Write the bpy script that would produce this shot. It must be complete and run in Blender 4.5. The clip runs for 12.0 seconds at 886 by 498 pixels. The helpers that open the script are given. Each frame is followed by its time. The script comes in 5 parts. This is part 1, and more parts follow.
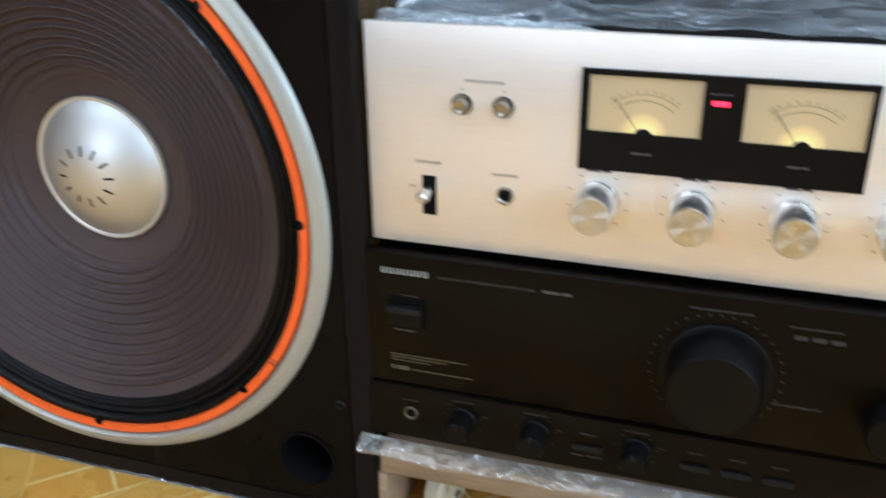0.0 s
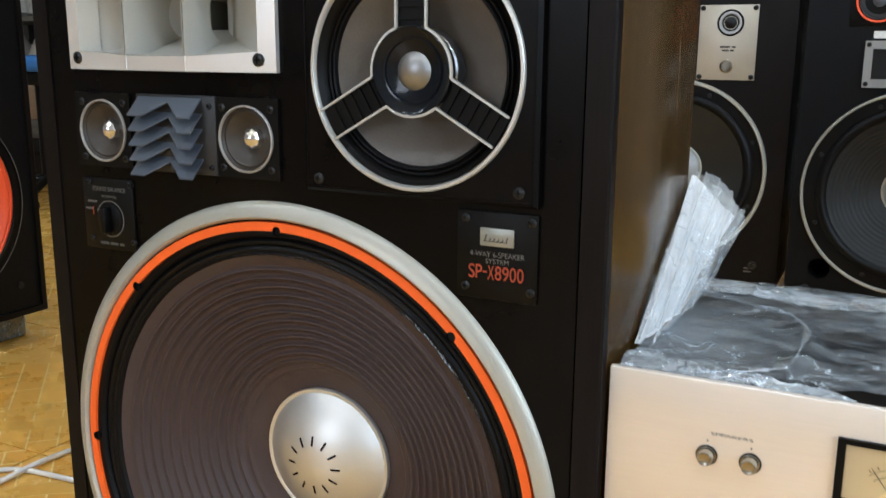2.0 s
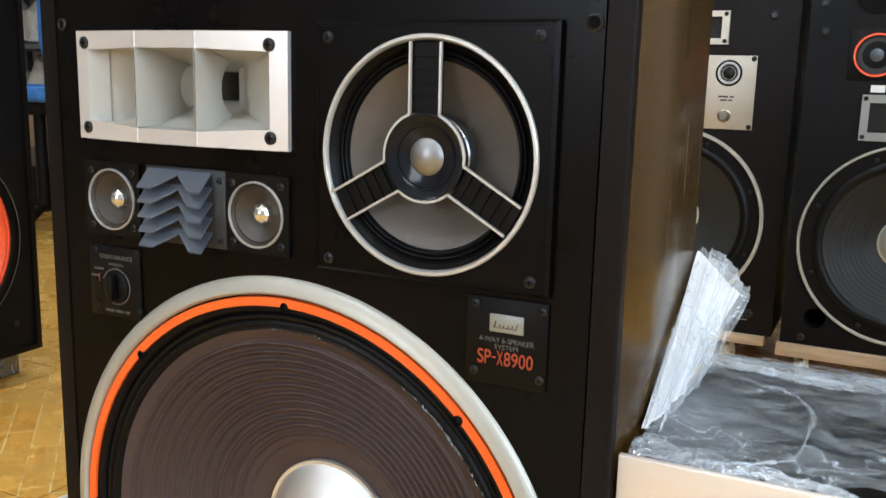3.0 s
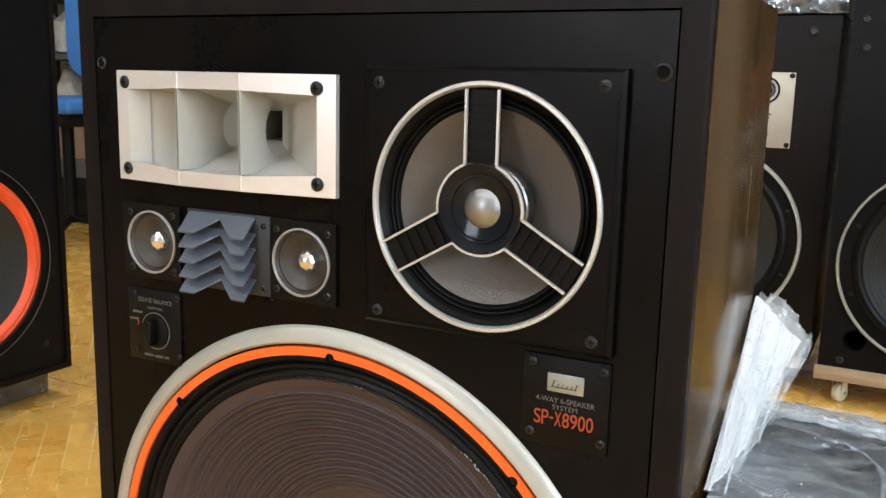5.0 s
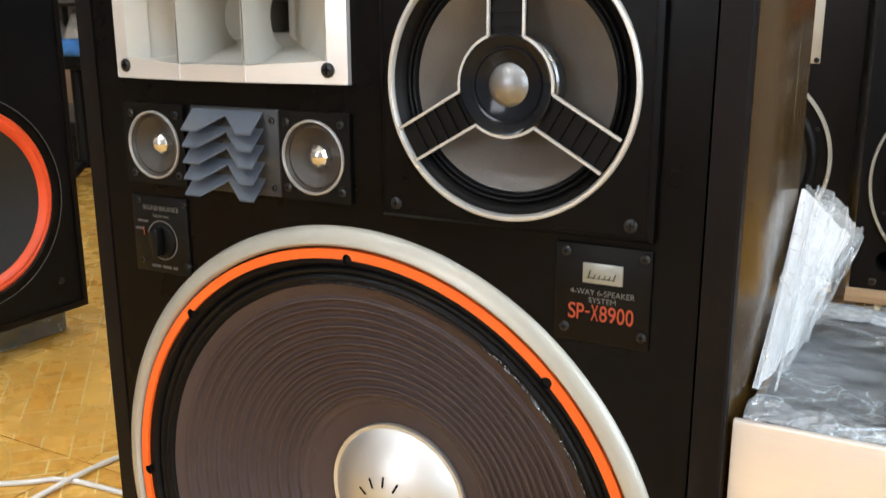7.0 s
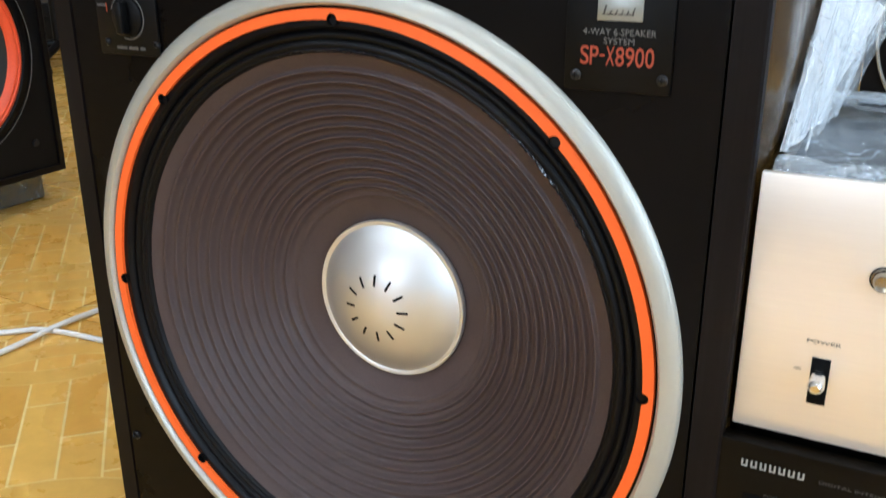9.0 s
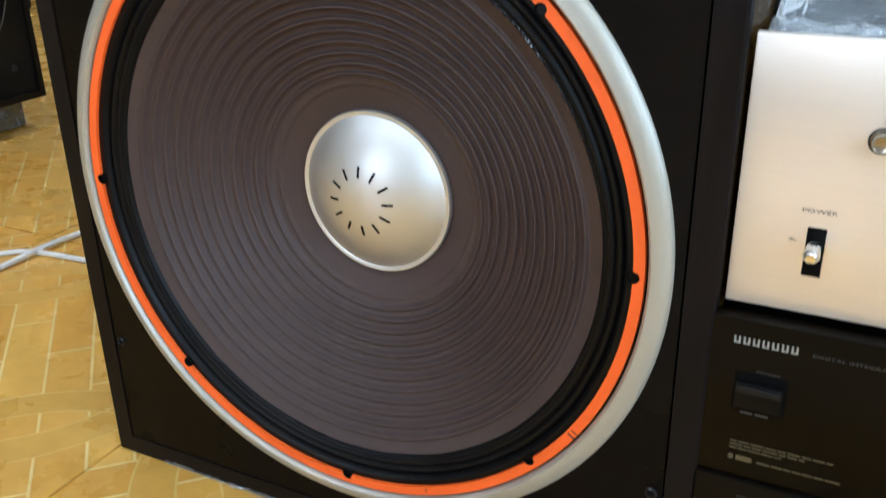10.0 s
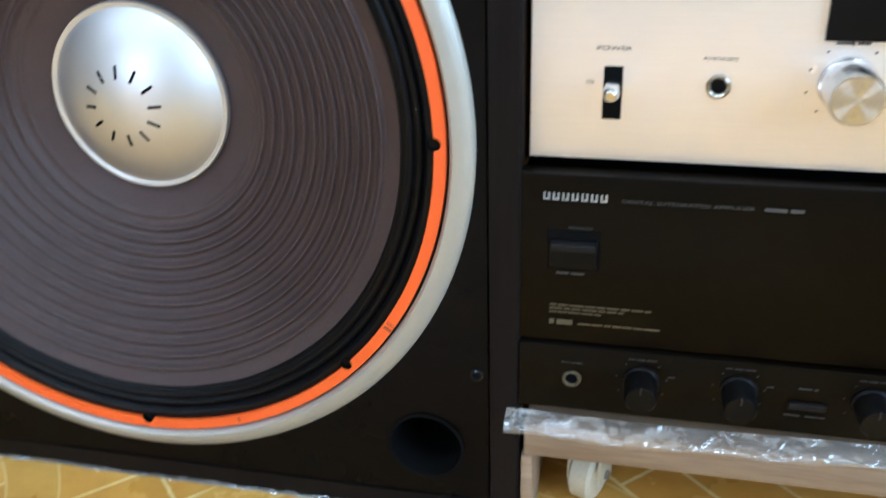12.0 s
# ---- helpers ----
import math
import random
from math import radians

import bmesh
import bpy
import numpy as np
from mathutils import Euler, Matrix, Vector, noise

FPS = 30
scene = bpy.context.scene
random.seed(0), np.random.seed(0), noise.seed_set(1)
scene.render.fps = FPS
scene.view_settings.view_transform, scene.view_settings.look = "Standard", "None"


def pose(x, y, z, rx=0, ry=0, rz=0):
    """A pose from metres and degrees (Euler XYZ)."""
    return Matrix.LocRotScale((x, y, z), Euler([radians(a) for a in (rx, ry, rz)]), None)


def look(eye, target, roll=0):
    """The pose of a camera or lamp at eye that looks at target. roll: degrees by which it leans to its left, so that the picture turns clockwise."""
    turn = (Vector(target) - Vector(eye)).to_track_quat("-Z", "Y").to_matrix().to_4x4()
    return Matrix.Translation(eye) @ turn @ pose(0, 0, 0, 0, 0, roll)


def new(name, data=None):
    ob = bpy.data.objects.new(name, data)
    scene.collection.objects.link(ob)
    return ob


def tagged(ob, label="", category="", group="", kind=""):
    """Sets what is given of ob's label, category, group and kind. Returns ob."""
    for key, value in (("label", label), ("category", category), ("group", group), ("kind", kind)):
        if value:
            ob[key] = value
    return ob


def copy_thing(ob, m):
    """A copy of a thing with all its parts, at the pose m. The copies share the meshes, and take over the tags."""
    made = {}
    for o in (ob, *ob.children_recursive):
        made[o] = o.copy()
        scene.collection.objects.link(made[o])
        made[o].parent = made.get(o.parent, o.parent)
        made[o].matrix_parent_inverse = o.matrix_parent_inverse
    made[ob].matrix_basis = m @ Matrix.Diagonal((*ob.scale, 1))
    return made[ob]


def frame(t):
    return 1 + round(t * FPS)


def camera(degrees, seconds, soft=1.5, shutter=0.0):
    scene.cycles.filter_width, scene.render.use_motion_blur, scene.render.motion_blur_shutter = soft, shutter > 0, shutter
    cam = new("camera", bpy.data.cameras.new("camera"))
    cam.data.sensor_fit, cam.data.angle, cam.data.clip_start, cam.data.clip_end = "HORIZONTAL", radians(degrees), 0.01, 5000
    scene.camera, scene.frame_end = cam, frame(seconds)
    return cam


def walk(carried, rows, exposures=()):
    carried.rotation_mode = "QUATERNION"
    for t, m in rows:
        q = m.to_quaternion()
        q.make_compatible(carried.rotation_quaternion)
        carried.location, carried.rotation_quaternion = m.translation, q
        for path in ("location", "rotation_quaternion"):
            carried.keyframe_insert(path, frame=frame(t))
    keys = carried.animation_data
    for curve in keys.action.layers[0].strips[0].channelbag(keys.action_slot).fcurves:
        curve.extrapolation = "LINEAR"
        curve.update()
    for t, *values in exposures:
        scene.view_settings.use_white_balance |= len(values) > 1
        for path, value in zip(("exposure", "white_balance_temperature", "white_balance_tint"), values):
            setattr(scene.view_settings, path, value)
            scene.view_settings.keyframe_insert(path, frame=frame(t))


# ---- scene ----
cam = camera(52.24, 12.0, soft=1.5, shutter=0.5)
PATH = [
    (0.0, (0.2661, -0.5427, 0.5331), (-0.0188, 0.3187, 0.1127), -0.79),
    (0.5, (0.2280, -0.5560, 0.5440), (-0.4900, 1.1580, -0.1940), -0.10),
    (1.0, (0.2119, -0.5564, 0.5777), (-0.1696, 0.3104, 0.2566), 0.74),
    (1.5, (0.2029, -0.5715, 0.6157), (-0.2115, 0.3035, 0.3653), 1.02),
    (2.0, (0.1902, -0.5671, 0.6309), (-0.2473, 0.3061, 0.4165), 0.42),
    (2.5, (0.1795, -0.5632, 0.6497), (-0.2596, 0.3128, 0.4504), 0.79),
    (3.0, (0.1755, -0.5667, 0.6717), (-0.2575, 0.3152, 0.4852), 1.44),
    (3.5, (0.1737, -0.5635, 0.6942), (-0.2730, 0.3115, 0.5080), 1.35),
    (5.5, (0.1296, -0.5381, 0.6998), (-0.3268, 0.3330, 0.5186), 1.26),
    (6.0, (0.1254, -0.5252, 0.6855), (-0.3398, 0.3366, 0.4835), -0.11),
    (6.5, (0.1213, -0.5202, 0.6710), (-0.3448, 0.3358, 0.4474), -0.27),
    (8.5, (0.1036, -0.4970, 0.5741), (-0.3392, 0.3450, 0.2659), 0.20),
    (9.0, (0.0986, -0.4925, 0.5494), (-0.3400, 0.3392, 0.2088), -0.21),
    (9.5, (0.1016, -0.4885, 0.5314), (-0.3268, 0.3340, 0.1573), -0.69),
    (10.0, (0.1012, -0.4874, 0.5093), (-0.3198, 0.3255, 0.1069), -1.04),
    (10.5, (0.0942, -0.4909, 0.4744), (-0.3071, 0.3183, 0.0453), -0.90),
    (11.0, (0.0935, -0.4825, 0.4555), (-0.2770, 0.3260, -0.0018), -1.13),
    (11.5, (0.0976, -0.4627, 0.4310), (-0.1899, 0.3704, -0.0416), -1.37),
    (12.0, (0.0916, -0.4679, 0.4446), (-0.1155, 0.4051, 0.0029), -1.81),
]
EXPOSURES = [(0.0, -0.28, 5250, 7), (0.5, -0.37, 5450, 7), (1.5, -0.36, 5720, 8), (2.5, -0.25, 5930, 10), (3.5, 0.15, 6020, 11), (6.5, 0.07, 6340, 12), (8.5, 0.05, 5660, 10), (10.0, -0.18, 5370, 6), (10.5, -0.14, 5310, 6), (12.0, 0.0, 4920, 6)]
walk(cam, [(t, look(eye, target, roll)) for t, eye, target, roll in PATH], EXPOSURES)

# ---- world and light ----
world = bpy.data.worlds.new("sky")
scene.world = world
world.use_nodes = True
wn = world.node_tree.nodes
sky = wn.new("ShaderNodeTexSky")
sky.sky_type, sky.sun_disc = "NISHITA", False
sky.sun_elevation, sky.sun_rotation = radians(50), radians(200)
world.node_tree.links.new(sky.outputs[0], wn["Background"].inputs[0])
wn["Background"].inputs[1].default_value = 0.1


def area_lamp(name, m, sx, sy, watts, col):
    d = bpy.data.lights.new(name, "AREA")
    d.shape, d.size, d.size_y, d.energy, d.color = "RECTANGLE", sx, sy, watts, col
    ob = new(name, d)
    ob.matrix_basis = m
    return ob


# added lamp in an assumed opening, lighting papers and walnut from the east
area_lamp("east_fill", look((3.38, -1.7, 1.7), (0.0, 0.1, 0.7)), 2.9, 1.9, 115, (0.82, 0.93, 1.0))
# added lamp in an assumed south window, placed from baffle and panel reflections
area_lamp("assumed_window_light", look((-1.2, -4.17, 1.6), (-1.2, 0.0, 1.2)), 1.1, 1.3, 48, (0.95, 0.97, 1.0))

# ---- materials ----


def nodes_of(name):
    m = bpy.data.materials.new(name)
    m.use_nodes = True
    nt = m.node_tree
    return m, nt.nodes, nt.links, nt.nodes["Principled BSDF"]


def position(n, l, scale=(1, 1, 1)):
    g = n.new("ShaderNodeNewGeometry")
    mp = n.new("ShaderNodeMapping")
    mp.inputs["Scale"].default_value = scale
    l.new(g.outputs["Position"], mp.inputs["Vector"])
    return mp.outputs[0]


def noise_tex(n, l, vec, scale, detail=4.0, rough=0.6):
    t = n.new("ShaderNodeTexNoise")
    t.inputs["Scale"].default_value, t.inputs["Detail"].default_value, t.inputs["Roughness"].default_value = scale, detail, rough
    l.new(vec, t.inputs["Vector"])
    return t.outputs["Fac"]


def ramp(n, l, fac, stops):
    r = n.new("ShaderNodeValToRGB")
    e = r.color_ramp.elements
    while len(e) < len(stops):
        e.new(0.5)
    for k, (p, c) in zip(e, stops):
        k.position, k.color = p, (*c, 1)
    l.new(fac, r.inputs[0])
    return r.outputs[0]


def mapped(n, l, fac, lo, hi):
    r = n.new("ShaderNodeMapRange")
    r.inputs["From Min"].default_value, r.inputs["From Max"].default_value = 0.3, 0.7
    r.inputs["To Min"].default_value, r.inputs["To Max"].default_value = lo, hi
    l.new(fac, r.inputs["Value"])
    return r.outputs[0]


def bumped(n, l, fac, p, strength, distance=0.001):
    b = n.new("ShaderNodeBump")
    b.inputs["Strength"].default_value, b.inputs["Distance"].default_value = strength, distance
    l.new(fac, b.inputs["Height"])
    l.new(b.outputs[0], p.inputs["Normal"])


def shade(c, k):
    return tuple(min(1.0, v * k) for v in c)


def surf(name, col, rough=0.5, metal=0.0, fine=400, coarse=14, var=0.12, rvar=0.08, bump=0.12, stretch=(1, 1, 1), coat=0.0, spec=0.5, brushed=0.0):
    """A surface with fine grain, broad blotches and uneven gloss."""
    m, n, l, p = nodes_of(name)
    v = position(n, l, stretch)
    f = noise_tex(n, l, v, fine, 3)
    c = noise_tex(n, l, position(n, l), coarse, 5)
    a = n.new("ShaderNodeMath")
    a.operation = "MULTIPLY_ADD"
    a.inputs[1].default_value = 0.5
    l.new(f, a.inputs[0])
    h = n.new("ShaderNodeMath")
    h.operation = "MULTIPLY"
    h.inputs[1].default_value = 0.5
    l.new(c, h.inputs[0])
    l.new(h.outputs[0], a.inputs[2])
    l.new(ramp(n, l, a.outputs[0], [(0.3, shade(col, 1 - var)), (0.7, shade(col, 1 + var))]), p.inputs["Base Color"])
    l.new(mapped(n, l, c, max(0.02, rough - rvar), min(1, rough + rvar)), p.inputs["Roughness"])
    p.inputs["Metallic"].default_value = metal
    p.inputs["Specular IOR Level"].default_value = spec
    p.inputs["Coat Weight"].default_value = coat
    p.inputs["Coat Roughness"].default_value = 0.1
    if brushed:
        t = n.new("ShaderNodeTangent")
        t.direction_type, t.axis = "RADIAL", "Z"
        l.new(t.outputs[0], p.inputs["Tangent"])
        p.inputs["Anisotropic"].default_value = brushed
    if bump:
        bumped(n, l, f, p, bump)
    return m


def glow(name, col, strength):
    m, n, l, p = nodes_of(name)
    p.inputs["Base Color"].default_value = (*col, 1)
    p.inputs["Emission Color"].default_value = (*col, 1)
    p.inputs["Emission Strength"].default_value = strength
    return m


def film(name, clear, rough, haze=0.3, tint=(0.93, 0.97, 1.0), fold_height=0.004, patch=None, streak=(0.7, 1.6, 1)):
    """Thin clear plastic film: mostly seen through, with gloss, milky stretched patches and fine creases whose glints
    are put in as white.
    """
    m, n, l, p = nodes_of(name)
    n.remove(p)
    tr, gl, di, mx, mh = n.new("ShaderNodeBsdfTransparent"), n.new("ShaderNodeBsdfGlossy"), n.new("ShaderNodeBsdfDiffuse"), n.new("ShaderNodeMixShader"), n.new("ShaderNodeMixShader")
    gl.inputs["Color"].default_value = di.inputs["Color"].default_value = (*tint, 1)
    gl.inputs["Roughness"].default_value = rough
    mx.inputs[0].default_value = 1 - clear
    w = n.new("ShaderNodeTexVoronoi")
    w.feature = "DISTANCE_TO_EDGE"
    w.inputs["Scale"].default_value = 26
    warp = n.new("ShaderNodeMix")
    warp.data_type, warp.blend_type = "RGBA", "LINEAR_LIGHT"
    warp.inputs["Factor"].default_value = 0.06
    pos = position(n, l, (1, 1, 1))
    nz = n.new("ShaderNodeTexNoise")
    nz.inputs["Scale"].default_value, nz.inputs["Detail"].default_value = 22, 4
    l.new(pos, nz.inputs["Vector"])
    l.new(pos, warp.inputs["A"])
    l.new(nz.outputs["Color"], warp.inputs["B"])
    l.new(warp.outputs["Result"], w.inputs["Vector"])
    b = n.new("ShaderNodeBump")
    b.inputs["Strength"].default_value, b.inputs["Distance"].default_value = 0.5, fold_height
    l.new(ramp(n, l, w.outputs["Distance"], [(0.0, (1, 1, 1)), (0.10, (0.1, 0.1, 0.1)), (0.5, (0, 0, 0))]), b.inputs["Height"])
    l.new(b.outputs[0], gl.inputs["Normal"])
    h = n.new("ShaderNodeTexNoise")
    h.inputs["Scale"].default_value, h.inputs["Detail"].default_value, h.inputs["Distortion"].default_value = 7, 5, 0.8
    l.new(position(n, l, streak), h.inputs["Vector"])
    fold = n.new("ShaderNodeTexVoronoi")
    fold.feature = "DISTANCE_TO_EDGE"
    fold.inputs["Scale"].default_value = 17
    sw = n.new("ShaderNodeMapping")
    sw.inputs["Rotation"].default_value = (0.2, 0.3, 0.5)
    sw.inputs["Scale"].default_value = (0.6, 1.8, 1.0)
    l.new(warp.outputs["Result"], sw.inputs["Vector"])
    l.new(sw.outputs[0], fold.inputs["Vector"])
    part_fold = n.new("ShaderNodeMath")
    part_fold.operation = "MULTIPLY"
    add = n.new("ShaderNodeMath")
    add.operation, add.use_clamp = "ADD", True
    l.new(ramp(n, l, h.outputs["Fac"], [(0.36, (0.02, 0.02, 0.02)), (0.78, (haze, haze, haze))]), add.inputs[0])
    # glints of the creases put into the colour as white lines
    l.new(ramp(n, l, fold.outputs["Distance"], [(0.0, (0.62, 0.62, 0.62)), (0.018, (0.10, 0.10, 0.10)), (0.12, (0, 0, 0))]), part_fold.inputs[0])
    l.new(ramp(n, l, noise_tex(n, l, pos, 13, 3), [(0.44, (0.08, 0.08, 0.08)), (0.62, (1, 1, 1))]), part_fold.inputs[1])
    l.new(part_fold.outputs[0], add.inputs[1])
    if patch:
        far = n.new("ShaderNodeVectorMath")
        far.operation = "DISTANCE"
        far.inputs[1].default_value = patch[0]
        l.new(warp.outputs["Result"], far.inputs[0])
        near_by, more = n.new("ShaderNodeMapRange"), n.new("ShaderNodeMath")
        near_by.interpolation_type = "SMOOTHSTEP"
        near_by.inputs["From Min"].default_value, near_by.inputs["From Max"].default_value = patch[1], 0.02
        near_by.inputs["To Max"].default_value = patch[2]
        l.new(far.outputs["Value"], near_by.inputs["Value"])
        more.operation, more.use_clamp = "ADD", True
        l.new(near_by.outputs[0], more.inputs[0])
        l.new(add.outputs[0], more.inputs[1])
        l.new(more.outputs[0], mh.inputs[0])
    else:
        l.new(add.outputs[0], mh.inputs[0])
    l.new(tr.outputs[0], mx.inputs[1])
    l.new(gl.outputs[0], mx.inputs[2])
    l.new(mx.outputs[0], mh.inputs[1])
    l.new(di.outputs[0], mh.inputs[2])
    l.new(mh.outputs[0], n["Material Output"].inputs[0])
    return m


def wood(name, dark, light, rough, along=(60, 60, 2.2), spec=0.5):
    m, n, l, p = nodes_of(name)
    v = position(n, l, along)
    f = noise_tex(n, l, v, 1.6, 6, 0.7)
    g = noise_tex(n, l, position(n, l, (along[0] * 6, along[1] * 6, along[2] * 3)), 1.5, 3, 0.6)
    x = n.new("ShaderNodeMath")
    x.operation = "MULTIPLY_ADD"
    x.inputs[1].default_value = 0.35
    l.new(g, x.inputs[0])
    y = n.new("ShaderNodeMath")
    y.operation = "MULTIPLY"
    y.inputs[1].default_value = 0.65
    l.new(f, y.inputs[0])
    l.new(y.outputs[0], x.inputs[2])
    l.new(ramp(n, l, x.outputs[0], [(0.34, dark), (0.5, tuple((a + b) / 2 for a, b in zip(dark, light))), (0.66, light)]), p.inputs["Base Color"])
    l.new(mapped(n, l, f, rough - 0.06, rough + 0.08), p.inputs["Roughness"])
    p.inputs["Specular IOR Level"].default_value = spec
    bumped(n, l, x.outputs[0], p, 0.15, 0.0006)
    return m


M_BAFFLE = surf("black_vinyl", (0.0024, 0.0019, 0.0019), 0.30, fine=900, coarse=9, bump=0.05, var=0.25, spec=0.09)
M_FRAME = wood("dark_vinyl_edge", (0.0042, 0.0031, 0.0030), (0.0092, 0.0069, 0.0066), 0.42, spec=0.10)
M_WALNUT = wood("walnut_veneer", (0.034, 0.0165, 0.0034), (0.080, 0.0430, 0.0095), 0.20, spec=0.5)
M_BLACK = surf("black_plastic", (0.0033, 0.0030, 0.0029), 0.42, bump=0.03, spec=0.13)
M_RUBBER = surf("black_surround", (0.0030, 0.0030, 0.0036), 0.40, fine=250, bump=0.05, spec=0.15)
M_GLUE = surf("tacky_black_glue", (0.012, 0.012, 0.014), 0.07, fine=160, bump=0.5, rvar=0.04, spec=0.9)
M_CONE = surf("brown_paper_cone", (0.063, 0.042, 0.039), 0.55, fine=500, coarse=20, bump=0.25, var=0.14, spec=0.3)
M_ORANGE = surf("orange_ring", (0.90, 0.13, 0.012), 0.5, fine=300, bump=0.05, var=0.05)
M_RING = surf("silver_painted_ring", (0.45, 0.44, 0.385), 0.40, metal=0.38, fine=900, bump=0.0, var=0.03, rvar=0.012)
M_CAP = surf("satin_aluminium_dome", (0.74, 0.74, 0.73), 0.46, metal=0.9, fine=1200, bump=0.0, var=0.015, rvar=0.008)
M_ALU = surf("bright_aluminium", (0.90, 0.875, 0.86), 0.25, metal=0.6, fine=900, bump=0.0, var=0.01, rvar=0.008)
M_WHITE_RING = surf("pale_metal_ring", (0.58, 0.57, 0.545), 0.34, metal=0.5, fine=900, bump=0.02, var=0.04, rvar=0.02)
M_CHROME = surf("polished_metal", (0.72, 0.71, 0.69), 0.17, metal=0.95, bump=0.0, var=0.02, rvar=0.02)
M_HORN = surf("cream_horn", (0.45, 0.44, 0.395), 0.38, fine=600, bump=0.04, var=0.05, rvar=0.03)
M_LENS = surf("blue_grey_paint", (0.066, 0.078, 0.10), 0.42, fine=700, bump=0.05, var=0.1)
M_GREY = surf("dark_grey_plastic", (0.0080, 0.0076, 0.0080), 0.45, bump=0.05, spec=0.22)
M_MIDCONE = surf("grey_mid_cone", (0.092, 0.080, 0.071), 0.5, fine=900, coarse=30, bump=0.2, var=0.25)
M_HUB = surf("glossy_navy_hub", (0.006, 0.0075, 0.011), 0.10, bump=0.02, var=0.1, rvar=0.03, spec=0.22)
M_TWCONE = surf("brown_tweeter_cone", (0.034, 0.026, 0.020), 0.5, fine=900, bump=0.1)
M_DOME = surf("dull_silver_dome", (0.21, 0.21, 0.215), 0.28, metal=0.9, bump=0.02, var=0.02, rvar=0.02)
M_SATIN = surf("satin_grey_dome", (0.29, 0.29, 0.295), 0.40, metal=0.85, bump=0.0, var=0.02, rvar=0.02)
# olive darkened to stand for the shade deep in the horn
M_THROAT = surf("shaded_throat", (0.15, 0.14, 0.11), 0.6, bump=0.05)
M_SLATE = surf("slate_plastic", (0.022, 0.023, 0.026), 0.45, bump=0.05, spec=0.35)
M_HOLE = surf("unlit_hollow", (0.002, 0.002, 0.002), 0.8, bump=0.0, spec=0.1)
M_SOCKET = surf("worn_black_socket", (0.017, 0.016, 0.016), 0.3, metal=0.4, bump=0.05)
M_SCREW = surf("black_screw", (0.016, 0.016, 0.017), 0.34, metal=0.3, bump=0.05, spec=0.4)
M_PANEL = surf("brushed_champagne_panel", (0.96, 0.88, 0.80), 0.40, metal=0.5, fine=260, coarse=6, var=0.03, bump=0.0, stretch=(0.15, 4, 4), brushed=0.8)
M_KEN = surf("charcoal_panel", (0.0046, 0.0031, 0.0016), 0.38, fine=900, coarse=7, bump=0.0, var=0.2, spec=0.10, brushed=0.8)
M_PRINT = surf("grey_print", (0.13, 0.126, 0.118), 0.5, bump=0.0)
M_PRINT_LIGHT = surf("light_grey_print", (0.36, 0.36, 0.34), 0.4, bump=0.0)
M_PRINT_DIM = surf("dim_grey_print", (0.065, 0.065, 0.065), 0.5, bump=0.0)
M_PRINT_FAINT = surf("faint_grey_print", (0.026, 0.026, 0.026), 0.5, bump=0.0)
M_SCALE = surf("brown_scale_print", (0.21, 0.155, 0.085), 0.5, bump=0.0)
M_PRINT_WHITE = surf("white_print", (0.72, 0.72, 0.72), 0.4, bump=0.0)
M_PRINT_BLACK = surf("black_print", (0.03, 0.03, 0.03), 0.5, bump=0.0)
M_PRINT_GOLD = surf("gold_print", (0.080, 0.063, 0.032), 0.5, bump=0.0)
M_PRINT_ORANGE = surf("orange_print", (0.34, 0.045, 0.014), 0.5, bump=0.0)
M_DARKCONE_B = surf("near_black_cone", (0.0105, 0.0108, 0.0112), 0.5, fine=600, bump=0.2, spec=0.25)
M_RING_DIM = surf("dull_metal_ring", (0.38, 0.37, 0.36), 0.34, metal=0.4, fine=900, bump=0.02, var=0.03, rvar=0.02)
M_BUTTON = surf("worn_gold_metal", (0.36, 0.32, 0.26), 0.22, metal=0.9, bump=0.03, var=0.06, rvar=0.04)
M_CAP_MATTE = surf("matte_grey_dome", (0.36, 0.365, 0.36), 0.45, metal=0.3, bump=0.02, var=0.05)
# north wall darkened to dim its reflection in the walnut and the ambient light
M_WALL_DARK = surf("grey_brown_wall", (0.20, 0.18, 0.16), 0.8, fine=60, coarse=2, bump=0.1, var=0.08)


def spun(name, col):
    """Metal turned on a lathe, with the bow-tie gleam of its fine rings."""
    m, n, l, p = nodes_of(name)
    t = n.new("ShaderNodeTangent")
    t.direction_type, t.axis = "RADIAL", "Y"
    l.new(t.outputs[0], p.inputs["Tangent"])
    l.new(ramp(n, l, noise_tex(n, l, position(n, l), 300, 3), [(0.3, shade(col, 0.9)), (0.7, shade(col, 1.1))]), p.inputs["Base Color"])
    p.inputs["Metallic"].default_value, p.inputs["Roughness"].default_value, p.inputs["Anisotropic"].default_value = 1.0, 0.34, 0.9
    return m


M_SPUN = spun("spun_aluminium", (0.66, 0.64, 0.60))
M_BADGE = surf("silver_badge", (0.30, 0.315, 0.295), 0.35, metal=0.5, bump=0.03)
M_PAPER = surf("white_paper", (0.90, 0.905, 0.92), 0.35, fine=120, bump=0.04, var=0.03)


def see_through(m, share):
    """Lets light soak through a thin white sheet."""
    n, l = m.node_tree.nodes, m.node_tree.links
    tl, mx = n.new("ShaderNodeBsdfTranslucent"), n.new("ShaderNodeMixShader")
    tl.inputs["Color"].default_value = (0.86, 0.88, 0.90, 1)
    mx.inputs[0].default_value = share
    l.new(n["Principled BSDF"].outputs[0], mx.inputs[1])
    l.new(tl.outputs[0], mx.inputs[2])
    l.new(mx.outputs[0], n["Material Output"].inputs[0])


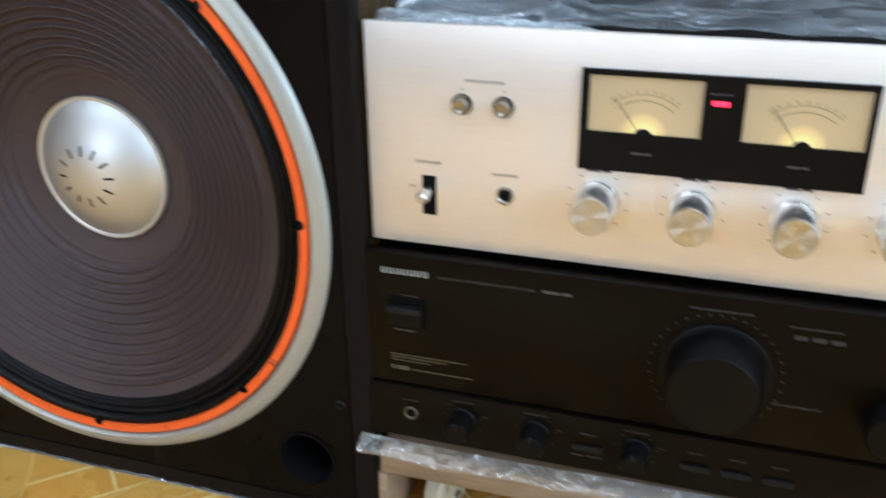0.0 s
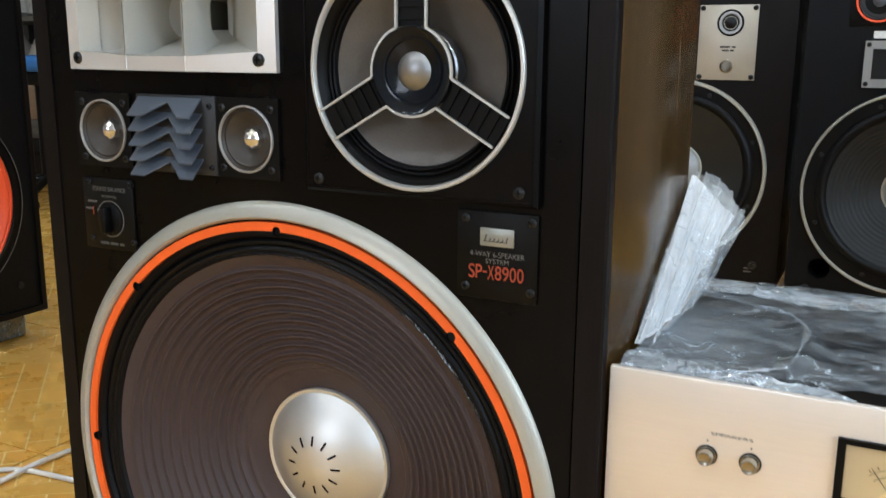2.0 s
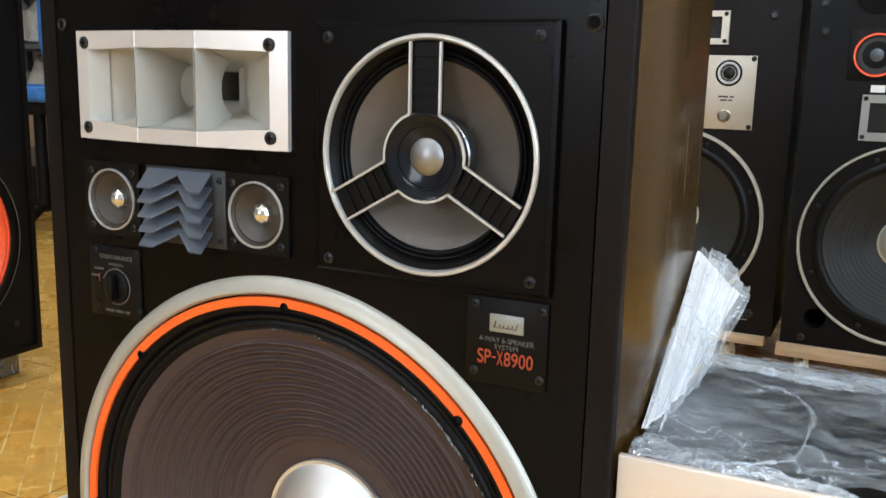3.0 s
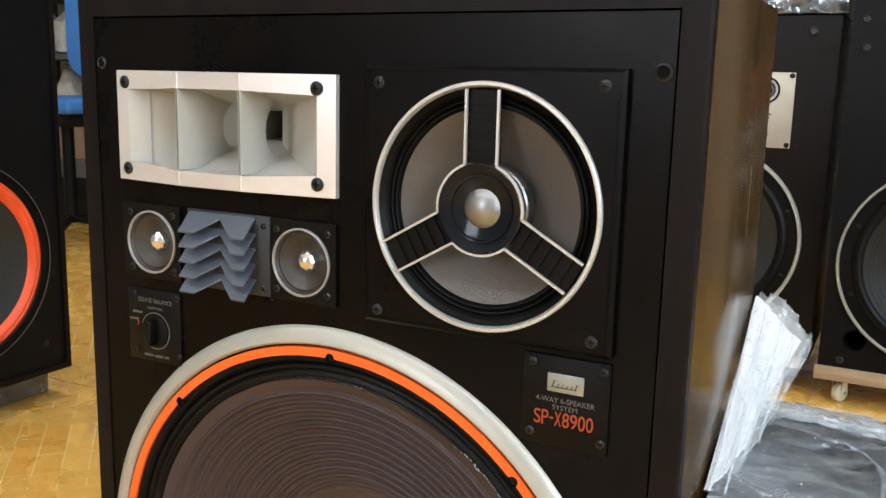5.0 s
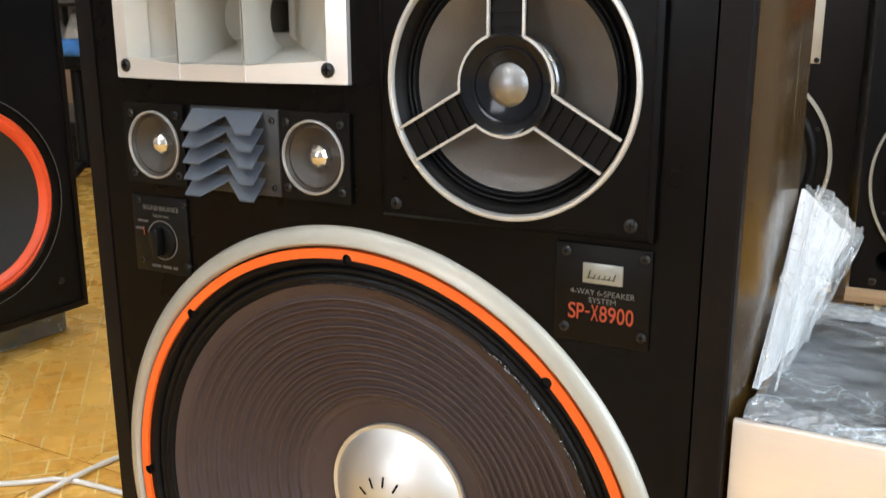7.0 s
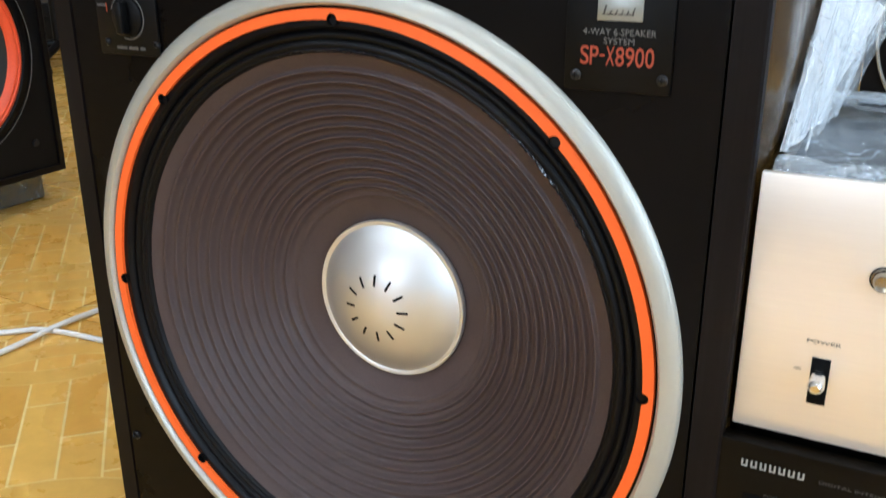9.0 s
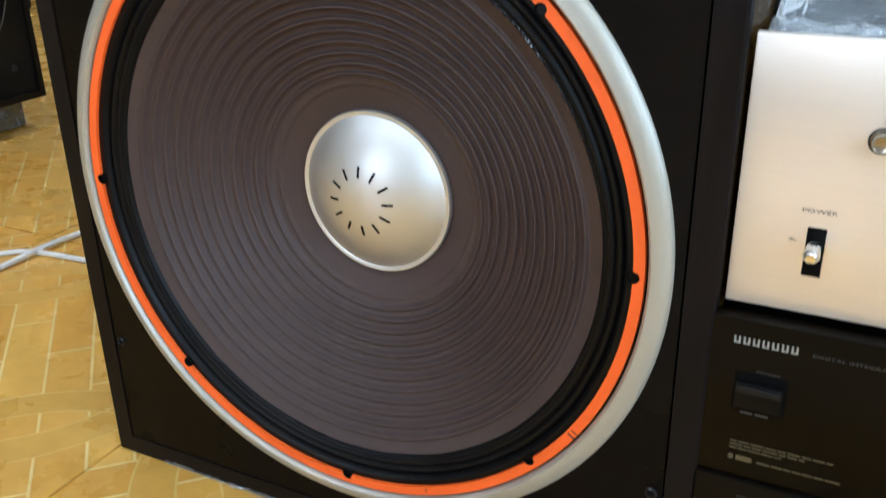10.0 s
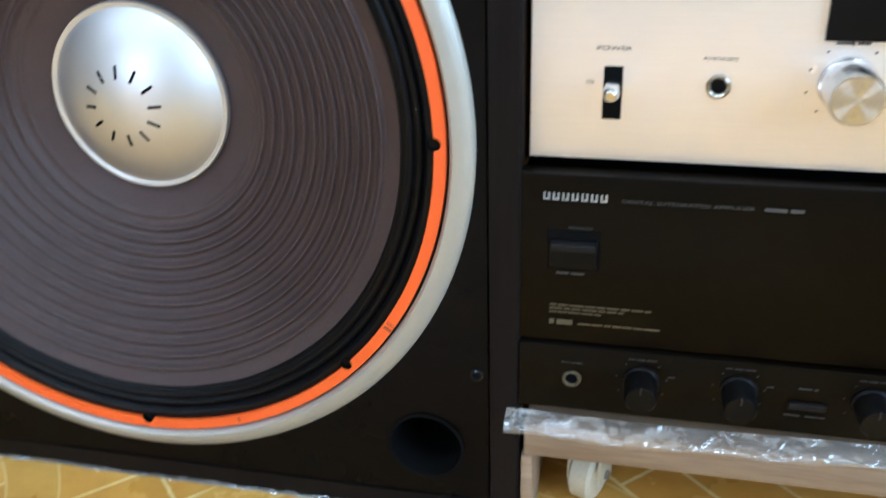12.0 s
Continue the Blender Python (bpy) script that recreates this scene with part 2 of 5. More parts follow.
see_through(M_PAPER, 0.25)
M_FILM = film("crumpled_film", 0.84, 0.06, 0.13, (0.84, 0.92, 1.0))
M_COVER = film("stretched_film", 0.90, 0.06, 0.22, (0.84, 0.92, 1.0), patch=((0.065, 0.120, 0.418), 0.110, 0.08), streak=(3.0, 11.0, 1))
M_CREST = film("bunched_grey_film", 0.28, 0.16, 0.85, (0.46, 0.51, 0.56), streak=(2.0, 8.0, 4.0))
M_FILM_ROLL = film("milky_film", 0.76, 0.12, 0.40, (0.86, 0.93, 1.0))
M_FILM_DENSE = film("bunched_film", 0.74, 0.16, 0.24, (0.80, 0.79, 0.77))
M_BOARD = wood("raw_board", (0.24, 0.16, 0.095), (0.40, 0.29, 0.185), 0.65, (3, 60, 60))
M_CASTOR = surf("yellowed_nylon", (0.62, 0.57, 0.42), 0.45, bump=0.1)
M_STEEL = surf("zinc_steel", (0.32, 0.31, 0.30), 0.35, metal=0.9, bump=0.05)
M_RED_GLOW = glow("red_lamp", (1.0, 0.02, 0.06), 2.5)
# unseen walls, darkened to lower the ambient light on black surfaces
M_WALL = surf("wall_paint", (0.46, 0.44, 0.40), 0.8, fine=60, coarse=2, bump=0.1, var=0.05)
M_CEIL = surf("ceiling_paint", (0.80, 0.80, 0.78), 0.85, fine=60, coarse=2, bump=0.05, var=0.03)
M_TUBE = glow("lit_tube", (0.86, 0.95, 1.0), 100.0)
M_CABLE = surf("white_cable", (0.72, 0.70, 0.68), 0.45, bump=0.05)
M_REDSURR = surf("orange_red_surround", (0.85, 0.095, 0.025), 0.42, bump=0.1)
M_DARKCONE = surf("charcoal_cone", (0.020, 0.0205, 0.020), 0.5, fine=600, bump=0.2, spec=0.3)
M_BLUE = surf("blue_upholstery", (0.03, 0.14, 0.38), 0.7, fine=800, bump=0.3)
M_BLACKCAB = surf("black_ash_cabinet", (0.0036, 0.0036, 0.0044), 0.45, fine=700, bump=0.08, stretch=(1, 1, 0.1), spec=0.13)
M_BROWNCAB = surf("dark_brown_cabinet", (0.0056, 0.0040, 0.0036), 0.42, fine=700, bump=0.08, stretch=(1, 1, 0.1), spec=0.13)
M_GREY_PLATE = surf("grey_horn_plate", (0.27, 0.265, 0.26), 0.4, metal=0.3, bump=0.03)
M_PLATE = surf("champagne_plate", (0.46, 0.42, 0.35), 0.38, metal=0.4, bump=0.03)

# ---- mesh tools ----
BASE = {}


def thing(name, loc, label, category, group="", kind=""):
    """An empty at the base of a thing; its parts are given in world coordinates."""
    ob = new(name)
    ob.empty_display_size = 0.05
    ob.matrix_basis = Matrix.Translation(loc)
    BASE[ob.name] = Matrix.Translation(loc).inverted()
    return tagged(ob, label, category, group, kind)


def part(name, geo, material, parent=None, label="", sharp=38, smooth=True):
    me = bpy.data.meshes.new(name)
    if isinstance(geo, bmesh.types.BMesh):
        geo.to_mesh(me)
        geo.free()
    else:
        me.from_pydata(geo[0], [], geo[1])
    me.materials.append(material)
    if smooth:
        me.shade_smooth()
        me.set_sharp_from_angle(angle=radians(sharp))
    ob = new(name, me)
    if parent is not None:
        ob.parent = parent
        ob.matrix_parent_inverse = BASE.get(parent.name, Matrix())
    return tagged(ob, label)


def join(*geos):
    v, f = [], []
    for a, b in geos:
        k = len(v)
        v += list(a)
        f += [tuple(i + k for i in q) for q in b]
    return v, f


def box(x0, x1, y0, y1, z0, z1, bevel=0.0, seg=2):
    bm = bmesh.new()
    bmesh.ops.create_cube(bm, size=1, matrix=Matrix.Translation(((x0 + x1) / 2, (y0 + y1) / 2, (z0 + z1) / 2)) @ Matrix.Diagonal((x1 - x0, y1 - y0, z1 - z0, 1)))
    if bevel:
        bmesh.ops.bevel(bm, geom=bm.edges[:], offset=bevel, segments=seg, affect="EDGES", profile=0.5)
    bm.verts.index_update()
    geo = [tuple(v.co) for v in bm.verts], [tuple(v.index for v in q.verts) for q in bm.faces]
    bm.free()
    return geo


def lathe(c, prof, seg=96, axis="y", wobble=0.0):
    """Turn a profile of (radius, offset along the axis) round the axis through c."""
    v, f = [], []
    for i in range(seg):
        a = 2 * math.pi * i / seg
        w = 1 + wobble * noise.noise((math.cos(a) * 6, math.sin(a) * 6, c[0] * 9)) if wobble else 1
        ca, sa = math.cos(a), math.sin(a)
        for r, d in prof:
            if axis == "y":
                v.append((c[0] + r * w * ca, c[1] + d, c[2] + r * w * sa))
            elif axis == "z":
                v.append((c[0] + r * w * ca, c[1] + r * w * sa, c[2] + d))
            else:
                v.append((c[0] + d, c[1] + r * w * ca, c[2] + r * w * sa))
    k = len(prof)
    for i in range(seg):
        j = (i + 1) % seg
        for q in range(k - 1):
            f.append((i * k + q, i * k + q + 1, j * k + q + 1, j * k + q))
    return v, f


def disc_caps(c, r, d, seg=48):
    v = [(c[0] + r * math.cos(2 * math.pi * i / seg), c[1] + d, c[2] + r * math.sin(2 * math.pi * i / seg)) for i in range(seg)]
    return v, [tuple(range(seg))]


def cap_profile(r, h, n=14, y=0.0):
    """A shallow spherical cap."""
    big = (r * r + h * h) / (2 * h)
    return [(max(r * (1 - i / n), 1e-5), y - (math.sqrt(big * big - (r * (1 - i / n)) ** 2) - (big - h))) for i in range(n + 1)]


def panel(outline, holes, y0, y1):
    """A flat plate in x, z with round or polygonal holes, from y0 (front) to y1."""
    bm = bmesh.new()
    loops = []
    for pts in [outline, *holes]:
        vs = [bm.verts.new((x, y0, z)) for x, z in pts]
        loops.append([bm.edges.new((vs[i], vs[(i + 1) % len(vs)])) for i in range(len(vs))])
    bmesh.ops.triangle_fill(bm, use_beauty=True, use_dissolve=False, edges=bm.edges[:], normal=(0, -1, 0))
    ext = bmesh.ops.extrude_face_region(bm, geom=bm.faces[:])
    for q in ext["geom"]:
        if isinstance(q, bmesh.types.BMVert):
            q.co.y = y1
    bmesh.ops.recalc_face_normals(bm, faces=bm.faces[:])
    return bm


def circle(cx, cz, r, n=64):
    return [(cx + r * math.cos(2 * math.pi * i / n), cz + r * math.sin(2 * math.pi * i / n)) for i in range(n)]


def rect(x0, x1, z0, z1):
    return [(x0, z0), (x1, z0), (x1, z1), (x0, z1)]


def tube(points, r, seg=10):
    """A round tube along points."""
    pts = [Vector(p) for p in points]
    v, f = [], []
    for i, p in enumerate(pts):
        d = (pts[min(i + 1, len(pts) - 1)] - pts[max(i - 1, 0)]).normalized()
        a = d.cross(Vector((0.01, 0.02, 1))).normalized()
        b = d.cross(a)
        for k in range(seg):
            t = 2 * math.pi * k / seg
            v.append(tuple(p + r * (math.cos(t) * a + math.sin(t) * b)))
    for i in range(len(pts) - 1):
        for k in range(seg):
            f.append((i * seg + k, i * seg + (k + 1) % seg, (i + 1) * seg + (k + 1) % seg, (i + 1) * seg + k))
    f += [tuple(range(seg)), tuple(range((len(pts) - 1) * seg, len(pts) * seg))]
    return v, f


def strip(p, q, w, y, t=0.0012):
    """A flat bar in the x, z plane from p to q, w wide, with its front at y."""
    d = Vector((q[0] - p[0], q[1] - p[1])).normalized() * (w / 2)
    n = (-d.y, d.x)
    c = [(p[0] + n[0], p[1] + n[1]), (q[0] + n[0], q[1] + n[1]), (q[0] - n[0], q[1] - n[1]), (p[0] - n[0], p[1] - n[1])]
    v = [(x, y, z) for x, z in c] + [(x, y + t, z) for x, z in c]
    return v, [(0, 1, 2, 3), (7, 6, 5, 4), (0, 4, 5, 1), (1, 5, 6, 2), (2, 6, 7, 3), (3, 7, 4, 0)]


def writing(text, x0, x1, z0, z1, y, material, parent, name="lettering", bold=0.0):
    """Built-in font, fitted into a rectangle facing -y."""
    cu = bpy.data.curves.new(name, "FONT")
    cu.body, cu.extrude, cu.offset = text, 0.0, bold
    ob = bpy.data.objects.new(name, cu)
    scene.collection.objects.link(ob)
    bpy.context.view_layer.update()
    me = bpy.data.meshes.new_from_object(ob)
    bpy.data.objects.remove(ob)
    co = [v.co.copy() for v in me.vertices]
    ax, bx = min(c.x for c in co), max(c.x for c in co)
    ay, by = min(c.y for c in co), max(c.y for c in co)
    v = [(x0 + (c.x - ax) / (bx - ax) * (x1 - x0), y, z0 + (c.y - ay) / (by - ay) * (z1 - z0)) for c in co]
    f = [tuple(p.vertices) for p in me.polygons]
    bpy.data.meshes.remove(me)
    return part(name, (v, f), material, parent, smooth=False)


def bars(rects, y, material, parent, name="printed_line"):
    """Small print that cannot be read, as plain bars."""
    dice = random.Random(int(abs(y) * 1e6) + len(rects))
    for a, b, c, d in rects:
        x = a
        while x < b - 1e-6:
            e = min(b, x + (d - c) * dice.uniform(3.5, 9.0))
            if b - e < (d - c) * 2:
                e = b
            part(name, box(x, e, y, y + 0.0003, c, d), material, parent, smooth=False)
            x = e + (d - c) * 0.9


def screw(x, y, z, r, parent, material=None):
    s = part("screw", lathe((x, y, z), [(r, 0.002), (r, -0.0006), (r * 0.8, -0.0013), (r * 0.3, -0.0016), (1e-5, -0.0016)], 20), material or M_SCREW, parent)
    k = r * 0.55
    part("slot", join(box(x - k, x + k, y - 0.00175, y - 0.0012, z - r * 0.12, z + r * 0.12), box(x - r * 0.12, x + r * 0.12, y - 0.0018, y - 0.0013, z - k, z + k)), M_HOLE, s, smooth=False)
    return s


def cone_profile(r0, y0, r1, y1, ribs, height, bulge=0.0, n=150, s0=0.06, s1=0.84):
    """A cone from its outer rim to the cap with turned ribs between s0 and s1; bulge curves it."""
    out = []
    for i in range(n + 1):
        s = i / n
        y = y0 + (y1 - y0) * (s + bulge * s * (1 - s))
        if s0 < s < s1:
            w = (s - s0) / (s1 - s0) * ribs
            y -= height * max(0.0, 0.5 + 0.5 * math.cos(2 * math.pi * (w - 0.5))) ** 2.0 * min(1, (s1 - s) * 8)
        out.append((r0 + (r1 - r0) * s, y))
    return out


# ---- room ----
RX0, RX1, RY0, RY1, RZ = -5.2, 3.4, -4.2, 3.6, 3.0


TILE = 0.4775


def floor_material():
    """Glazed tile printed with diagonal honey-coloured planks, pale lines and ring bands."""
    m, n, l, p = nodes_of("printed_parquet_tile")
    tc = n.new("ShaderNodeTexCoord")
    v = tc.outputs["Object"]

    def math_node(op, a, b=None):
        k = n.new("ShaderNodeMath")
        k.operation = op
        for i, q in enumerate((a, b)):
            if q is None:
                continue
            if isinstance(q, float):
                k.inputs[i].default_value = q
            else:
                l.new(q, k.inputs[i])
        return k.outputs[0]

    def planks(turn, w, h):
        rot = n.new("ShaderNodeMapping")
        rot.inputs["Rotation"].default_value = (0, 0, radians(turn))
        rot.inputs["Location"].default_value = (0.31, 0.118, 0)
        l.new(v, rot.inputs["Vector"])
        br = n.new("ShaderNodeTexBrick")
        br.inputs["Scale"].default_value = 1.0
        br.inputs["Brick Width"].default_value, br.inputs["Row Height"].default_value = w, h
        br.inputs["Mortar Size"].default_value, br.inputs["Mortar Smooth"].default_value = 0.0018, 0.4
        br.inputs["Color1"].default_value = (0.66, 0.345, 0.058, 1)
        br.inputs["Color2"].default_value = (0.78, 0.46, 0.095, 1)
        br.inputs["Mortar"].default_value = (0.88, 0.68, 0.29, 1)
        l.new(rot.outputs[0], br.inputs["Vector"])
        return br.outputs["Color"]

    def mix(fac, a, b, blend="MIX"):
        k = n.new("ShaderNodeMix")
        k.data_type, k.blend_type = "RGBA", blend
        for key, q in (("Factor", fac), ("A", a), ("B", b)):
            if isinstance(q, float):
                k.inputs[key].default_value = q
            elif isinstance(q, tuple):
                k.inputs[key].default_value = q
            else:
                l.new(q, k.inputs[key])
        return k.outputs["Result"]

    sx = n.new("ShaderNodeSeparateXYZ")
    l.new(v, sx.inputs[0])
    ax, ay = math_node("ABSOLUTE", sx.outputs[0]), math_node("ABSOLUTE", sx.outputs[1])
    qx, qy = math_node("SUBTRACT", TILE / 2, ax), math_node("SUBTRACT", TILE / 2, ay)
    dc = math_node("SQRT", math_node("ADD", math_node("MULTIPLY", qx, qx), math_node("MULTIPLY", qy, qy)))
    dm = math_node("SQRT", math_node("ADD", math_node("MULTIPLY", ax, ax), math_node("MULTIPLY", ay, ay)))

    def near(d, r, w):
        return math_node("LESS_THAN", math_node("ABSOLUTE", math_node("SUBTRACT", d, r)), w)

    lines = math_node("ADD", near(dc, 0.185, 0.0011), near(dc, 0.222, 0.0011))
    lines = math_node("ADD", lines, math_node("ADD", near(dm, 0.192, 0.0011), near(dm, 0.232, 0.0011)))
    lines = math_node("MINIMUM", lines, 1.0)
    band = math_node("MINIMUM", math_node("ADD", near(dc, 0.2035, 0.0185), near(dm, 0.212, 0.020)), 1.0)
    base = mix(band, planks(45, 0.17, 0.047), (0.68, 0.39, 0.078, 1))
    base = mix(lines, base, (0.77, 0.52, 0.17, 1))
    gr = noise_tex(n, l, position(n, l, (14, 14, 1)), 2.5, 6, 0.65)
    base = mix(0.5, base, ramp(n, l, gr, [(0.3, (0.74, 0.66, 0.55)), (0.7, (1, 1, 1))]), "MULTIPLY")
    l.new(base, p.inputs["Base Color"])
    l.new(mapped(n, l, noise_tex(n, l, v, 9, 5), 0.20, 0.36), p.inputs["Roughness"])
    bumped(n, l, noise_tex(n, l, v, 30, 4), p, 0.06, 0.001)
    return m


M_TILE = floor_material()
M_GROUT = surf("tile_grout", (0.52, 0.36, 0.18), 0.8, bump=0.2)

tagged(part("floor", box(RX0, RX1, RY0, RY1, -0.06, -0.003), M_GROUT), "honey-coloured printed tile floor, glazed", "floor", kind="structure")
FLOOR = bpy.data.objects["floor"]
tagged(part("ceiling", box(RX0, RX1, RY0, RY1, RZ, RZ + 0.1), M_CEIL), "plain white painted ceiling", "ceiling", kind="structure")
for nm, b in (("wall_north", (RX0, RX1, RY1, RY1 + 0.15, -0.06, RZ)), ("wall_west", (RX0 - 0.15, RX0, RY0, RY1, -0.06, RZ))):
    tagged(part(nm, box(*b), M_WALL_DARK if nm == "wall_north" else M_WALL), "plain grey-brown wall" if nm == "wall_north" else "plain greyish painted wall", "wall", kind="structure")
tagged(part("wall_south", panel(rect(RX0, RX1, -0.06, RZ), [rect(-1.75, -0.65, 0.95, 2.25)], RY0 - 0.15, RY0), M_WALL), "plain greyish painted wall with an assumed window opening", "wall", kind="structure")
# unseen opening, assumed so that the added east lamp can shine in
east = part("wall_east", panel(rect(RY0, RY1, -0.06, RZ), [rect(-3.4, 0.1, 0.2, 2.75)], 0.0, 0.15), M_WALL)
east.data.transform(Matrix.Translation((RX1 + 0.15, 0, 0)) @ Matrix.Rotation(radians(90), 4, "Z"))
tagged(east, "greyish wall with an assumed opening for the added east lamp", "wall", kind="structure")


def tube_light(x, y, along="x"):
    t = thing("ceiling_tube_light", (x, y, RZ), "lit white fluorescent tube on a slim batten under the ceiling", "ceiling light", "ceiling tube lights")
    part("batten", box(x - 0.62, x + 0.62, y - 0.03, y + 0.03, RZ - 0.05, RZ, 0.006), M_CEIL, t)
    part("tube", lathe((x - 0.6, y, RZ - 0.075), [(0.014, 0), (0.014, 1.2)], 16, "x"), M_TUBE, t)
    return t


lamp_a = tube_light(-2.4, -1.5)
for px, py in ((-0.9, -1.5), (0.6, -1.5), (2.1, -1.5), (-2.4, 0.9), (-0.9, 0.9), (0.6, 0.9), (2.1, 0.9)):
    copy_thing(lamp_a, Matrix.Translation((px, py, RZ)))

# ---- the large loudspeaker ----
CX0, CX1, CZ1, DEPTH = -0.497, 0.027, 0.764, 0.245
WX, WZ = -0.2385, 0.2745          # woofer axis
MX, MZ = -0.1135, 0.6170          # midrange axis
spk = thing("loudspeaker", (-0.235, 0.12, 0), "large black four-way loudspeaker with walnut sides on the tiled floor", "loudspeaker")


def frame_ring(x0, x1, z0, z1, w, y0, y1, chamfer):
    """Four mitred edge strips with a chamfered outer front edge."""
    prof = [(0, y0), (w - chamfer, y0), (w, y0 + chamfer), (w, y1), (0, y1)]
    corners = [(x0, z0, -1, -1), (x1, z0, 1, -1), (x1, z1, 1, 1), (x0, z1, -1, 1)]
    geos = []
    for i in range(4):
        a, b = corners[i], corners[(i + 1) % 4]
        v = []
        for c in (a, b):
            for d, y in prof:
                v.append((c[0] - c[2] * (w - d), y, c[1] - c[3] * (w - d)))
        k = len(prof)
        f = [(j, (j + 1) % k, k + (j + 1) % k, k + j) for j in range(k)] + [tuple(range(k)), tuple(range(2 * k - 1, k - 1, -1))]
        geos.append((v, f))
    return geos


for g in frame_ring(CX0, CX1, 0.0, CZ1, 0.0185, -0.001, 0.0110, 0.0016):
    part("front_edge", g, M_FRAME, spk, "dark mitred front edge")
part("side_panel", box(CX1 - 0.018, CX1, 0.0112, DEPTH, 0, CZ1, 0.001), M_WALNUT, spk, "glossy walnut-grained side")
part("side_panel", box(CX0, CX0 + 0.018, 0.0112, DEPTH, 0, CZ1, 0.001), M_WALNUT, spk, "glossy walnut-grained side")
part("top_panel", box(CX0 + 0.0182, CX1 - 0.0182, 0.0182, DEPTH, CZ1 - 0.018, CZ1), M_WALNUT, spk)
part("bottom_panel", box(CX0 + 0.0182, CX1 - 0.0182, 0.0182, DEPTH, 0, 0.018), M_WALNUT, spk)
part("back_panel", box(CX0 + 0.0182, CX1 - 0.0182, DEPTH - 0.016, DEPTH - 0.002, 0.0182, CZ1 - 0.0182), M_BLACK, spk)
PX, PZ, PR = -0.035, 0.0600, 0.0260
part("baffle", panel(rect(CX0 + 0.0200, CX1 - 0.0200, 0.0200, CZ1 - 0.0200), [circle(WX, WZ, 0.222, 96), circle(MX, MZ, 0.081), circle(PX, PZ, PR, 48), rect(-0.4400, -0.2440, 0.6190, 0.6970), circle(-0.4185, 0.562, 0.0255, 32), circle(-0.2655, 0.562, 0.0255, 32)], 0.0, 0.0176), M_BAFFLE, spk, "black vinyl front baffle", sharp=30)
part("port", lathe((PX, 0, PZ), [(PR + 0.0005, -0.0012), (PR - 0.002, -0.0015), (PR - 0.003, 0.004), (PR - 0.003, 0.12), (1e-5, 0.12)], 48), M_HOLE, spk, "black bass port tube")
for x in (0.0, -0.47):
    for z, r in ((0.708, 0.0058 if x > -0.1 else 0.0050), (0.121, 0.0042)):
        part("grille_socket", lathe((x, 0, z), [(r, 0.002), (r, -0.0016), (r * 0.72, -0.0022), (r * 0.6, -0.001), (r * 0.55, 0.0), (1e-5, -0.0002)], 24), M_SOCKET, spk)
        part("socket_hole", lathe((x, -0.0004, z), [(r * 0.62, 0.0), (r * 0.60, -0.0008), (1e-5, -0.0008)], 20), M_HOLE, spk)

# woofer
wf = part("woofer", lathe((WX, 0, WZ), [(0.2400, 0.0), (0.2395, -0.0012), (0.2375, -0.0030), (0.2340, -0.0052), (0.2303, -0.0066), (0.2277, -0.0069), (0.2262, -0.0055), (0.2254, -0.0030), (0.2254, 0.002)], 160), M_RING, spk, "pale silver rounded woofer rim")
HOLE_R = 0.2165
N = 1280
inner = []
for i in range(N):
    a = 2 * math.pi * i / N
    k = min(abs((a - math.pi / 4 * j + math.pi) % (2 * math.pi) - math.pi) for j in range(8)) * HOLE_R
    inner.append((HOLE_R + (math.sqrt(max(0, 0.0042 ** 2 - k * k)) if k < 0.0042 else 0), a))
orv = [(WX + 0.2236 * math.cos(a), -0.0042, WZ + 0.2236 * math.sin(a)) for _, a in inner] + [(WX + r * math.cos(a), -0.0042, WZ + r * math.sin(a)) for r, a in inner]
orv += [(x, 0.001, z) for x, _, z in orv]
orf = []
for i in range(N):
    j = (i + 1) % N
    orf += [(i, j, N + j, N + i), (N + i, N + j, 3 * N + j, 3 * N + i), (2 * N + j, 2 * N + i, 3 * N + i, 3 * N + j), (j, i, 2 * N + i, 2 * N + j)]
part("accent_ring", (orv, orf), M_ORANGE, wf, "bright orange notched ring", sharp=30)
for j in range(8):
    a = math.pi / 4 * j
    part("bolt_hole", lathe((WX + HOLE_R * math.cos(a), 0.0005, WZ + HOLE_R * math.sin(a)), [(0.0044, -0.004), (0.0036, -0.0042), (0.0034, 0.0), (1e-5, 0.0)], 20), M_HOLE, wf)
for a, w, h in ((-34.0, 0.0012, 0.006), (-33.0, 0.0006, 0.0075), (-71.0, 0.0009, 0.003)):
    q = math.radians(a)
    c0 = (WX + 0.2178 * math.cos(q), WZ + 0.2178 * math.sin(q))
    part("scuff", strip(c0, (c0[0] + h * math.cos(q), c0[1] + h * math.sin(q)), w, -0.0045, 0.0002), M_PRINT_BLACK, wf, smooth=False)
part("gasket", lathe((WX, 0, WZ), [(0.2240, 0.0015), (0.2165, -0.0015), (0.2125, -0.0015), (0.2105, 0.0005), (0.2095, 0.0035)], 160), M_RUBBER, wf)
part("surround", lathe((WX, 0, WZ), [(0.2097, 0.004)] + [(0.2095 - 0.0125 * i / 24, 0.004 - 0.0022 * abs(math.sin(math.pi * i / 12))) for i in range(25)] + [(0.196, 0.0055)], 160), M_RUBBER, wf, "black rolled cloth surround")
part("edge_seam", lathe((WX, 0, WZ), [(0.1990, 0.0052), (0.1980, 0.0034), (0.1965, 0.0030), (0.1950, 0.0044), (0.1943, 0.007)], 300, wobble=0.002), M_RUBBER, wf, "black glue seam")
random.seed(21)
beads = []
